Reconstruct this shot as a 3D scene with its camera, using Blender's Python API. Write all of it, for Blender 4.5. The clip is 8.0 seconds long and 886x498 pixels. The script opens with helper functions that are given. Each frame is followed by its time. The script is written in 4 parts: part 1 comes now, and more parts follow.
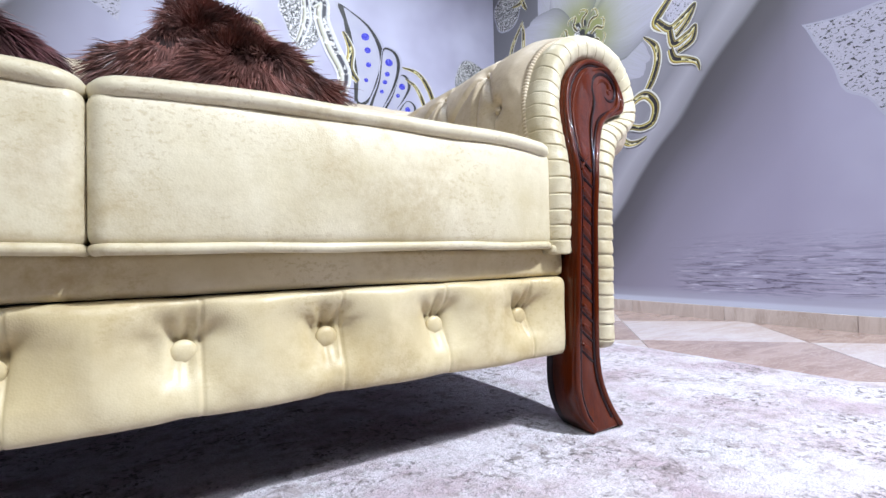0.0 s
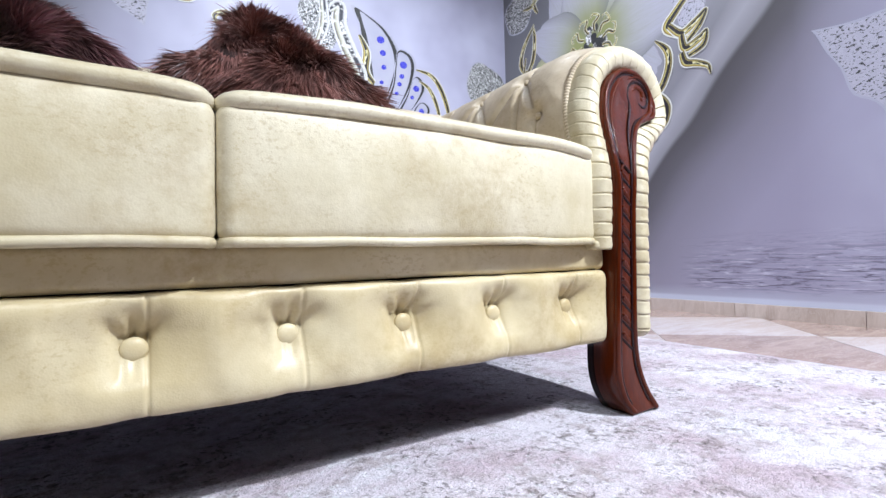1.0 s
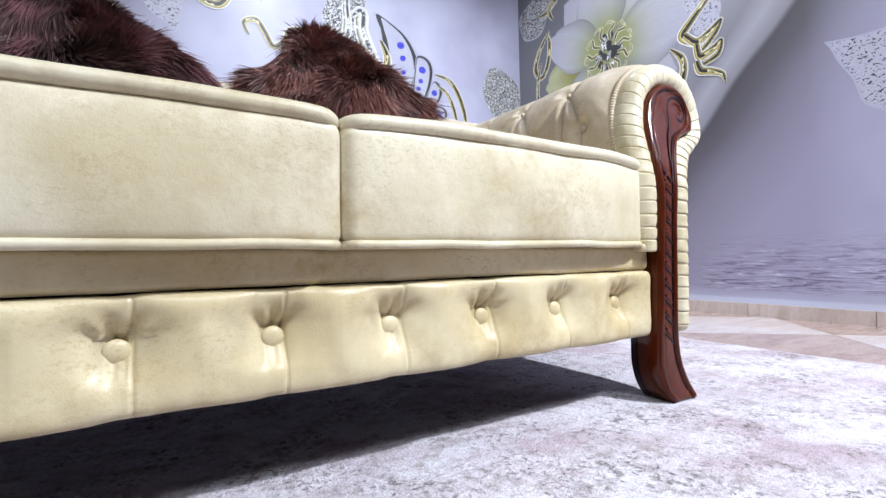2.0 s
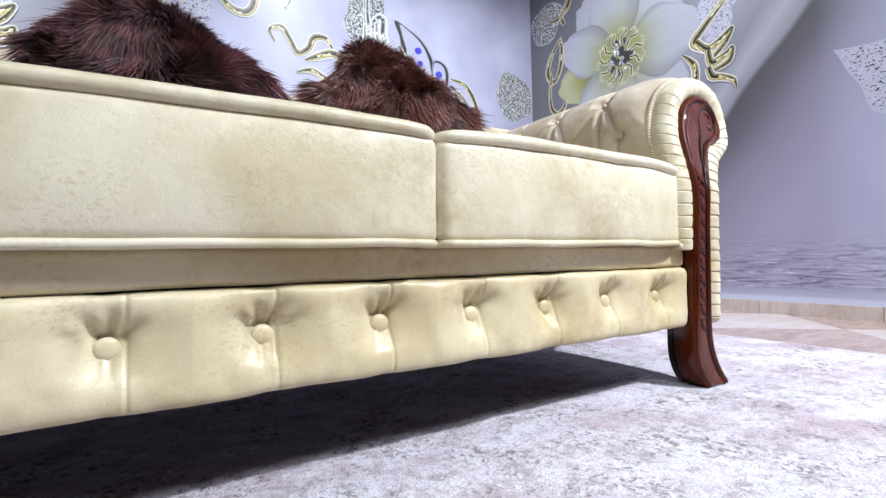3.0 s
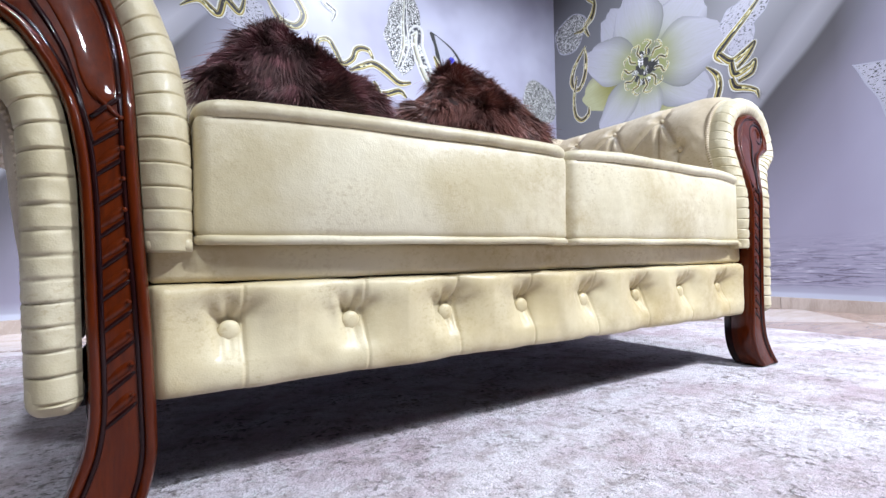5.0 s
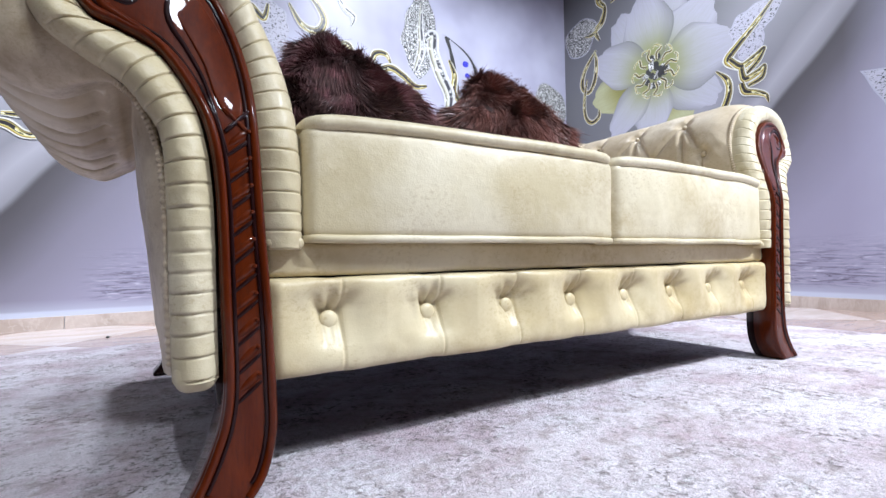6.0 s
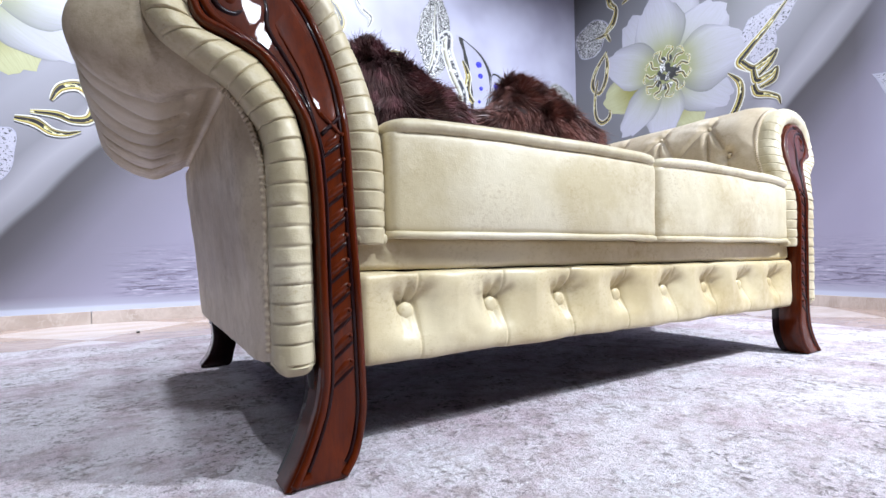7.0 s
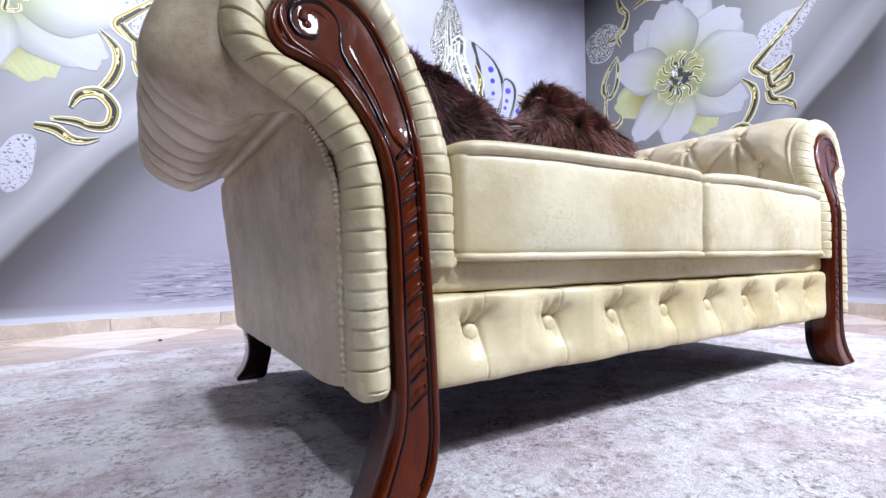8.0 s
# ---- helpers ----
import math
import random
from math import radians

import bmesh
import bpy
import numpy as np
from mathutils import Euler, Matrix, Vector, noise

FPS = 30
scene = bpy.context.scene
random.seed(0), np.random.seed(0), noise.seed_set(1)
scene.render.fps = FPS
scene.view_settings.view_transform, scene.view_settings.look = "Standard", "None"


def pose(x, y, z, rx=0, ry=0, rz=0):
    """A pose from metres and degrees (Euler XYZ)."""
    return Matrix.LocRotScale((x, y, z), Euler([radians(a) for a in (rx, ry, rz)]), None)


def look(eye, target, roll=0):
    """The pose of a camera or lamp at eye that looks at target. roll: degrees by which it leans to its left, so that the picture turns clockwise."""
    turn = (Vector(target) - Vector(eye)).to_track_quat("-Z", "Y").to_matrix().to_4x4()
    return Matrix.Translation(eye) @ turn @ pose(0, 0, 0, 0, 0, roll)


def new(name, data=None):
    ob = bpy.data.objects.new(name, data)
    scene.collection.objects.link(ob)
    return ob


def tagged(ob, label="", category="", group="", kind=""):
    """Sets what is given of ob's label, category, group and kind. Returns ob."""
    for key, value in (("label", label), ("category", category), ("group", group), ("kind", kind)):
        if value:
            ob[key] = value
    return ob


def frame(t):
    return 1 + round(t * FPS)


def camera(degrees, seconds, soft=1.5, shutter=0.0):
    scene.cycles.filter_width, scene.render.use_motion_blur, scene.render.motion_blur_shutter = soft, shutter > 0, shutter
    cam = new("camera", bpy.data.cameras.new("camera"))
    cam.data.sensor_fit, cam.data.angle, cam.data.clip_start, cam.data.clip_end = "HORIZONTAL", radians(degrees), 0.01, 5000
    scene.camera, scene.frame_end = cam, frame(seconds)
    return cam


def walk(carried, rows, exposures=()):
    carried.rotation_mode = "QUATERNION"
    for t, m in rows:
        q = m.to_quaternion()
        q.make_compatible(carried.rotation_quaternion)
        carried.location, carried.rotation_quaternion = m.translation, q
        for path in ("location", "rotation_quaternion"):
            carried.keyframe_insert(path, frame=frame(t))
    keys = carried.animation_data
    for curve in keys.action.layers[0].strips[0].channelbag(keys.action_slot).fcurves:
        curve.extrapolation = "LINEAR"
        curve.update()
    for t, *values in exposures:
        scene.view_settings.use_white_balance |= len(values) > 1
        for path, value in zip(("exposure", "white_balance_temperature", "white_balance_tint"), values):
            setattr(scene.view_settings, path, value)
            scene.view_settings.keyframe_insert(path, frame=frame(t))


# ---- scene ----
cam = camera(85.6, 8.0)
PATH = [
    (0, (0.074, 0.111, 0.322), (1.124, 1.813, 0.363), -1.4),
    (0.5, (0.018, 0.107, 0.318), (1.069, 1.808, 0.358), -1.3),
    (1, (-0.049, 0.103, 0.315), (1.003, 1.804, 0.355), -1.4),
    (1.5, (-0.124, 0.1, 0.317), (0.928, 1.8, 0.357), -1.2),
    (2, (-0.205, 0.093, 0.319), (0.848, 1.793, 0.359), -1.1),
    (3.5, (-0.448, 0.072, 0.314), (0.61, 1.769, 0.355), -1.2),
    (4, (-0.526, 0.067, 0.311), (0.532, 1.764, 0.349), -1.1),
    (4.5, (-0.601, 0.061, 0.31), (0.456, 1.759, 0.354), -1.1),
    (6, (-0.815, 0.049, 0.307), (0.244, 1.745, 0.352), -1.0),
    (6.5, (-0.88, 0.055, 0.304), (0.181, 1.75, 0.347), -0.9),
    (7, (-0.937, 0.071, 0.303), (0.127, 1.764, 0.343), -0.8),
    (7.5, (-0.988, 0.098, 0.316), (0.078, 1.79, 0.358), -0.9),
    (8, (-1.026, 0.128, 0.338), (0.042, 1.819, 0.38), -0.8),
]
walk(cam, [(t, look(eye, target, roll)) for t, eye, target, roll in PATH], [(0, -0.57), (3.5, -0.47), (6, -0.40), (8, -0.30)])

# ---------------------------------------------------------------- light
world = bpy.data.worlds.new("world")
scene.world = world
world.use_nodes = True
world.node_tree.nodes["Background"].inputs[0].default_value = (0.80, 0.82, 1.0, 1)
world.node_tree.nodes["Background"].inputs[1].default_value = 0.05


def unseen_lamp(x, y, z, tx, ty, tz, size, watts, colour=(1.0, 0.97, 0.95), spread=125):
    data = bpy.data.lights.new("unseen_area_light", "AREA")
    data.shape, data.size, data.energy, data.color, data.spread = "DISK", size, watts, colour, radians(spread)
    lamp = new("unseen_area_light", data)
    lamp.matrix_world = look((x, y, z), (tx, ty, tz))
    return lamp


COOL = (0.87, 0.95, 1.08)
# None has a visible fixture; the key's place follows the sofa's shadow
unseen_lamp(1.45, -1.06, 2.74, 1.15, 0.5, 0.0, 0.10, 116, COOL)
unseen_lamp(1.00, -1.20, 2.74, 0.6, 0.7, 0.1, 0.10, 14, COOL)
unseen_lamp(-0.42, -1.45, 2.74, 0.1, 0.6, 0.2, 0.42, 25, COOL)
unseen_lamp(-1.15, -0.70, 2.74, -1.1, 0.6, 0.0, 0.10, 17, COOL)
# Added fill for the arm's outer side, no fixture known
unseen_lamp(-2.50, 0.90, 2.74, -1.9, 1.4, 0.0, 0.10, 5, COOL)
# Added to brighten the papered walls, no fixtures known
unseen_lamp(1.35, 1.90, 2.74, 2.1, 2.3, 1.0, 0.10, 31, COOL)
unseen_lamp(0.6, 2.00, 2.74, 0.7, 3.1, 0.9, 0.10, 26, COOL)
unseen_lamp(-1.5, 2.05, 2.74, -1.3, 3.1, 0.0, 0.10, 42, COOL, 100)

# ---------------------------------------------------------------- materials


class Nodes:
    """A small builder for one procedural material."""

    def __init__(self, name):
        self.mat = bpy.data.materials.new(name)
        self.mat.use_nodes = True
        self.tree = self.mat.node_tree
        self.bsdf = self.tree.nodes["Principled BSDF"]

    def add(self, kind, **values):
        n = self.tree.nodes.new(kind)
        if "operation" in values:
            n.operation = values["operation"]
        if "use_clamp" in values:
            n.use_clamp = values["use_clamp"]
        if "feature" in values:
            n.feature = values["feature"]
        if "data_type" in values:
            n.data_type = values["data_type"]
        if "blend_type" in values:
            n.blend_type = values["blend_type"]
        return n

    def link(self, a, b):
        self.tree.links.new(a, b)

    def coords(self, which="Object", scale=(1, 1, 1)):
        c = self.add("ShaderNodeTexCoord")
        m = self.add("ShaderNodeMapping")
        m.inputs["Scale"].default_value = scale
        self.link(c.outputs[which], m.inputs["Vector"])
        return m.outputs["Vector"]

    def noise(self, vec, scale, detail=4.0, rough=0.55, distortion=0.0):
        n = self.add("ShaderNodeTexNoise")
        n.inputs["Scale"].default_value = scale
        n.inputs["Detail"].default_value = detail
        n.inputs["Roughness"].default_value = rough
        n.inputs["Distortion"].default_value = distortion
        self.link(vec, n.inputs["Vector"])
        return n.outputs["Fac"]

    def voronoi(self, vec, scale, feature="F1", out="Distance"):
        n = self.add("ShaderNodeTexVoronoi", feature=feature)
        n.inputs["Scale"].default_value = scale
        self.link(vec, n.inputs["Vector"])
        return n.outputs[out]

    def ramp(self, fac, stops, smooth=False):
        n = self.add("ShaderNodeValToRGB")
        if smooth:
            n.color_ramp.interpolation = "EASE"
        e = n.color_ramp.elements
        while len(e) < len(stops):
            e.new(0.5)
        for el, (p, c) in zip(e, stops):
            el.position = p
            el.color = (c, c, c, 1) if isinstance(c, (int, float)) else (*c, 1)
        self.link(fac, n.inputs["Fac"])
        return n.outputs["Color"]

    def math(self, op, a, b=None, c=None, clamp=False):
        n = self.add("ShaderNodeMath", operation=op, use_clamp=clamp)
        for i, v in enumerate((a, b, c)):
            if v is None:
                continue
            if isinstance(v, (int, float)):
                n.inputs[i].default_value = v
            else:
                self.link(v, n.inputs[i])
        return n.outputs[0]

    def mix(self, fac, a, b, blend="MIX"):
        n = self.add("ShaderNodeMix", data_type="RGBA", blend_type=blend)
        for i, v in ((0, fac), (6, a), (7, b)):
            if isinstance(v, (int, float)):
                n.inputs[i].default_value = v
            elif isinstance(v, tuple):
                n.inputs[i].default_value = (*v, 1)
            else:
                self.link(v, n.inputs[i])
        return n.outputs[2]

    def bump(self, height, strength, distance=0.01, below=None):
        n = self.add("ShaderNodeBump")
        n.inputs["Strength"].default_value = strength
        n.inputs["Distance"].default_value = distance
        self.link(height, n.inputs["Height"])
        if below is not None:
            self.link(below, n.inputs["Normal"])
        return n.outputs["Normal"]

    def done(self, colour, rough=0.5, normal=None, **values):
        for key, v in (("Base Color", colour), ("Roughness", rough)):
            if isinstance(v, tuple):
                self.bsdf.inputs[key].default_value = (*v, 1)
            elif isinstance(v, (int, float)):
                self.bsdf.inputs[key].default_value = v
            else:
                self.link(v, self.bsdf.inputs[key])
        if normal is not None:
            self.link(normal, self.bsdf.inputs["Normal"])
        for key, v in values.items():
            self.bsdf.inputs[key.replace("_", " ")].default_value = v
        return self.mat


def leather(name, light, dark, stain, crease=1.0):
    n = Nodes(name)
    v = n.coords()
    cloud = n.noise(v, 5.0, 5.0, 0.6)
    speck = n.noise(v, 38.0, 6.0, 0.7)
    colour = n.mix(n.ramp(cloud, [(0.40, 0), (0.62, 1)]), light, dark)
    patch = n.math("MULTIPLY", n.ramp(n.noise(v, 4.3, 3.0), [(0.45, 0), (0.68, 1)]), n.ramp(speck, [(0.42, 0), (0.66, 1)]))
    colour = n.mix(n.math("MULTIPLY", patch, 0.65), colour, stain)
    scuff = n.math("MULTIPLY", n.ramp(n.noise(n.coords(scale=(1, 1, 1.5)), 120.0, 4.0, 0.7), [(0.52, 0), (0.62, 1)]), n.ramp(n.noise(v, 7.0, 3.0), [(0.46, 0.10), (0.62, 0.75)]))
    colour = n.mix(n.math("MULTIPLY", scuff, 0.55), colour, stain)
    worn = n.ramp(n.noise(v, 11.0, 5.0, 0.65), [(0.54, 0), (0.70, 0.28)])
    colour = n.mix(worn, colour, tuple(min(1.0, c_ * 1.22) for c_ in light))
    grain = n.voronoi(v, 420.0)
    soft = n.noise(v, 26.0, 4.0)
    crinkle = n.noise(v, 75.0, 5.0, 0.65, 0.6)
    normal = n.bump(grain, 0.08, 0.002, n.bump(crinkle, 0.10 * crease, 0.004, n.bump(soft, 0.14 * crease, 0.01)))
    rough = n.ramp(speck, [(0.3, 0.28 + 0.08 * crease), (0.7, 0.44 + 0.08 * crease)])
    return n.done(colour, rough, normal, Specular_IOR_Level=0.42)


LEATHER = leather("cream_leather", (0.655, 0.59, 0.43), (0.52, 0.445, 0.28), (0.36, 0.26, 0.125))
LEATHER_RAIL = leather("cream_leather_rail", (0.655, 0.568, 0.372), (0.540, 0.440, 0.250), (0.36, 0.25, 0.10), 0.4)
LEATHER_ARM = leather("cream_leather_arm", (0.625, 0.53, 0.395), (0.50, 0.405, 0.28), (0.32, 0.235, 0.135))


def lacquered_wood(name, light, dark):
    n = Nodes(name)
    v = n.coords(scale=(9, 9, 1.2))
    grain = n.noise(v, 6.0, 6.0, 0.65, 0.6)
    fine = n.noise(v, 34.0, 3.0)
    colour = n.mix(n.ramp(grain, [(0.35, 0), (0.65, 1)]), light, dark)
    colour = n.mix(n.ramp(fine, [(0.5, 0), (0.75, 0.5)]), colour, (0.03, 0.008, 0.005))
    wave = n.noise(n.coords(), 70.0, 2.0)
    return n.done(colour, 0.35, n.bump(wave, 0.16, 0.004), Specular_IOR_Level=0.05, Coat_Weight=0.8, Coat_Roughness=0.035, Coat_IOR=1.35)


WOOD = lacquered_wood("mahogany_lacquer", (0.098, 0.0150, 0.0024), (0.058, 0.0078, 0.0013))
# Dark wood of the legs; also paints the shade of carved grooves
WOOD_DARK_GROOVE_SHADE = lacquered_wood("mahogany_dark_and_groove_shade", (0.016, 0.0035, 0.0035), (0.008, 0.0022, 0.0028))

# Dark underside cloth, near-black so it also gives the rail gap its shade
n = Nodes("dark_cloth_and_gap_shade")
DARK_CLOTH_GAP_SHADE = n.done(n.ramp(n.noise(n.coords(), 60.0), [(0.3, 0.012), (0.7, 0.03)]), 0.9)

n = Nodes("fur")
oi = n.add("ShaderNodeNewGeometry")
v = n.coords()
tone = n.mix(n.ramp(n.noise(v, 15.0, 3.0), [(0.42, 0), (0.60, 1)]), (0.275, 0.115, 0.092), (0.045, 0.017, 0.014))
tone = n.mix(n.math("MULTIPLY", oi.outputs["Random Per Island"], 0.55), tone, (0.32, 0.16, 0.14))
FUR_MATS = [n.done(tone, 0.42, Specular_IOR_Level=0.5)]
n = Nodes("fur_purple")
oi = n.add("ShaderNodeNewGeometry")
v = n.coords()
tone = n.mix(n.ramp(n.noise(v, 12.0, 3.0), [(0.44, 0), (0.62, 1)]), (0.034, 0.015, 0.017), (0.21, 0.080, 0.095))
tone = n.mix(n.math("MULTIPLY", oi.outputs["Random Per Island"], 0.5), tone, (0.26, 0.145, 0.130))
FUR_MATS.append(n.done(tone, 0.42, Specular_IOR_Level=0.5))

n = Nodes("fur_backing")
FUR_BACKING = n.done(n.ramp(n.noise(n.coords(), 40.0), [(0.3, (0.020, 0.008, 0.007)), (0.7, (0.045, 0.018, 0.016))]), 0.9)

# vintage short-pile rug
n = Nodes("rug")
v = n.coords()
big = n.noise(v, 3.2, 5.0, 0.65)
mid = n.noise(v, 23.0, 5.0, 0.7)
fine = n.noise(v, 78.0, 4.0, 0.7, 0.5)
pile = n.noise(v, 300.0, 3.0, 0.7)
streak = n.noise(v, 34.0, 5.0, 0.70, 0.8)
colour = n.mix(n.ramp(big, [(0.40, 0), (0.60, 1)]), (0.84, 0.80, 0.85), (0.64, 0.515, 0.57))
colour = n.mix(n.ramp(mid, [(0.49, 0), (0.62, 0.70)]), colour, (0.46, 0.38, 0.38))
colour = n.mix(n.ramp(n.noise(v, 6.0, 5.0, 0.6), [(0.49, 0), (0.62, 0.85)]), colour, (0.87, 0.82, 0.87))
wear = n.ramp(n.noise(v, 8.0, 4.0, 0.6), [(0.44, 0.14), (0.60, 0.9)])
colour = n.mix(n.math("MULTIPLY", n.ramp(streak, [(0.53, 0), (0.62, 0.85)]), wear), colour, (0.27, 0.225, 0.215))
colour = n.mix(n.math("MULTIPLY", n.ramp(fine, [(0.53, 0), (0.61, 1)]), wear), colour, (0.16, 0.135, 0.13))
colour = n.mix(n.math("MULTIPLY", n.ramp(n.noise(v, 52.0, 4.0, 0.65), [(0.56, 0), (0.63, 0.8)]), n.ramp(big, [(0.36, 1), (0.60, 0.2)])), colour, (0.93, 0.93, 0.95))
colour = n.mix(n.ramp(pile, [(0.36, 0.45), (0.50, 0)]), colour, (0.28, 0.25, 0.26))
RUG = n.done(colour, 0.95, n.bump(pile, 0.7, 0.006, n.bump(fine, 0.8, 0.012)), Specular_IOR_Level=0.15)


def marble(name, light, dark, vein):
    n = Nodes(name)
    info = n.add("ShaderNodeObjectInfo")
    c = n.add("ShaderNodeTexCoord")
    m = n.add("ShaderNodeMapping")
    m.inputs["Scale"].default_value = (1.2, 4.5, 1)
    m.inputs["Rotation"].default_value = (0, 0, radians(35))
    shift = n.add("ShaderNodeVectorMath", operation="MULTIPLY_ADD")
    comb = n.add("ShaderNodeCombineXYZ")
    n.link(info.outputs["Random"], comb.inputs[0])
    n.link(info.outputs["Random"], comb.inputs[1])
    n.link(comb.outputs[0], shift.inputs[0])
    shift.inputs[1].default_value = (7, 13, 0)
    n.link(c.outputs["Object"], shift.inputs[2])
    n.link(shift.outputs[0], m.inputs["Vector"])
    v = m.outputs["Vector"]
    f = n.noise(v, 3.0, 8.0, 0.62, 1.2)
    colour = n.mix(n.ramp(f, [(0.36, 0), (0.64, 1)]), light, dark)
    colour = n.mix(n.ramp(n.noise(v, 6.0, 6.0, 0.6, 2.0), [(0.47, 0), (0.5, 0.6), (0.53, 0)]), colour, vein)
    return n.done(colour, 0.14, None, Specular_IOR_Level=0.5)


TILE_PALE = marble("marble_pale", (0.70, 0.62, 0.60), (0.58, 0.47, 0.43), (0.75, 0.70, 0.68))
TILE_BROWN = marble("marble_brown", (0.50, 0.37, 0.31), (0.36, 0.245, 0.20), (0.60, 0.50, 0.45))
SKIRTING = marble("marble_skirting", (0.58, 0.49, 0.44), (0.43, 0.345, 0.295), (0.60, 0.52, 0.47))
n = Nodes("grout")
GROUT = n.done(n.ramp(n.noise(n.coords(), 40.0), [(0.3, 0.55), (0.7, 0.72)]), 0.85)
# For the unseen walls and ceiling; kept dark to limit bounced light
n = Nodes("unseen_wall_grey")
PLASTER = n.done(n.ramp(n.noise(n.coords(), 3.0, 5.0), [(0.3, 0.12), (0.7, 0.16)]), 0.8, n.bump(n.noise(n.coords(), 90.0), 0.1, 0.003))

# printed wallpaper: x runs along the sheet, z up
n = Nodes("satin_wallpaper")
c = n.add("ShaderNodeTexCoord")
sep = n.add("ShaderNodeSeparateXYZ")
n.link(c.outputs["Object"], sep.inputs[0])
H_, Z_ = sep.outputs[0], sep.outputs[2]
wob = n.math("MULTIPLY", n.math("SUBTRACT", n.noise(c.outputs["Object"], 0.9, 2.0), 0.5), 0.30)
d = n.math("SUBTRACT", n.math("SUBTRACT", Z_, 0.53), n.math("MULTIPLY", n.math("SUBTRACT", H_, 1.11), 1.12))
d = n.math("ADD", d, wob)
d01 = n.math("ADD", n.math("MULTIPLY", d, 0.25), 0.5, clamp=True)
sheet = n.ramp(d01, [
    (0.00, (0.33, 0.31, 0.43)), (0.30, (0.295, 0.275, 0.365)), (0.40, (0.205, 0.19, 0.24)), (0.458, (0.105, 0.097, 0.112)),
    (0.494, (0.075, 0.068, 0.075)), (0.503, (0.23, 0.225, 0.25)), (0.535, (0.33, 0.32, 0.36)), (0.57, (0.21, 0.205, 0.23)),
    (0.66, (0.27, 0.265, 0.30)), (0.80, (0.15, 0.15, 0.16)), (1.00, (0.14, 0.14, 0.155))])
pale = n.mix(n.ramp(n.noise(c.outputs["Object"], 1.6, 3.0), [(0.38, 0), (0.62, 1)]), (0.36, 0.35, 0.46), (0.46, 0.46, 0.58))
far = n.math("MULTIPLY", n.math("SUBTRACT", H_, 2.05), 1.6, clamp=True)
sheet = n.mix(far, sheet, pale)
# rippled water along the foot of the print
rip_vec = n.coords(scale=(1.6, 1, 22))
rip = n.ramp(n.noise(rip_vec, 3.2, 6.0, 0.75, 1.2), [(0.50, 0), (0.58, 1)])
band = n.math("MULTIPLY", n.ramp(Z_, [(0.10, 0), (0.16, 1), (0.24, 0.75), (0.42, 0)]), n.ramp(n.math("MULTIPLY", H_, 0.2), [(0.29, 0), (0.33, 1), (0.56, 1), (0.62, 0.15)]))
sheet = n.mix(n.math("MULTIPLY", rip, band), sheet, (0.075, 0.065, 0.10))
rip2 = n.ramp(n.noise(rip_vec, 4.6, 5.0, 0.7, 0.8), [(0.55, 0), (0.63, 1)])
sheet = n.mix(n.math("MULTIPLY", n.math("MULTIPLY", rip2, band), 0.6), sheet, (0.72, 0.70, 0.82))
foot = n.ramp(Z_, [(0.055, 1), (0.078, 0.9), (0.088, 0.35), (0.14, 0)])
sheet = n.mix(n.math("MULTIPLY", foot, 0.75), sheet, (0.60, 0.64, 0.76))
weave = n.noise(n.coords(scale=(1, 1, 1)), 260.0, 2.0)
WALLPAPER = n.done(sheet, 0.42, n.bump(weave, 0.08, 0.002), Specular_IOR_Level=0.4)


def uv_material(name):
    n = Nodes(name)
    c = n.add("ShaderNodeTexCoord")
    sep = n.add("ShaderNodeSeparateXYZ")
    n.link(c.outputs["UV"], sep.inputs[0])
    return n, c, sep.outputs[0], sep.outputs[1]


def petal_paint(name, tip, middle, heart):
    n, c, u, w = uv_material(name)
    vein = n.noise(n.coords("UV", (2.0, 26, 1)), 2.0, 4.0, 0.6)
    colour = n.ramp(u, [(0.0, heart), (0.26, heart), (0.58, middle), (0.85, tip), (1.0, tip)])
    colour = n.mix(n.math("MULTIPLY", n.ramp(vein, [(0.46, 0), (0.66, 1)]), 0.20), colour, heart)
    edge = n.ramp(w, [(0.0, 0.95), (0.03, 0.62), (0.26, 0), (0.90, 0), (1.0, 0.6)])
    colour = n.mix(edge, colour, (0.15, 0.155, 0.15))
    return n.done(colour, 0.42)


PETAL = petal_paint("print_petal_white", (0.37, 0.365, 0.43), (0.34, 0.34, 0.35), (0.22, 0.235, 0.09))
PETAL_GREEN = petal_paint("print_petal_green", (0.38, 0.38, 0.22), (0.22, 0.21, 0.06), (0.11, 0.10, 0.025))

n, c, u, w = uv_material("print_gold")
along = n.noise(n.coords("UV", (2.6, 0.7, 1)), 2.2, 3.0, 0.6)
gold = n.ramp(w, [(0.0, 0.66), (0.10, (0.64, 0.64, 0.55)), (0.15, (0.16, 0.08, 0.01)), (0.28, (0.50, 0.42, 0.10)), (0.42, (0.72, 0.70, 0.48)), (0.64, (0.56, 0.48, 0.14)), (0.82, (0.07, 0.035, 0.01)), (0.89, (0.62, 0.62, 0.52)), (1.0, 0.66)])
core = n.ramp(n.math("ABSOLUTE", n.math("SUBTRACT", w, 0.52)), [(0.15, 1), (0.20, 0)])
dark = n.math("MULTIPLY", n.ramp(along, [(0.42, 0), (0.46, 1)]), core)
gold = n.mix(dark, gold, (0.012, 0.008, 0.012))
shine = n.math("MULTIPLY", n.ramp(along, [(0.37, 0), (0.38, 1), (0.41, 0)]), core)
gold = n.mix(shine, gold, (0.70, 0.70, 0.66))
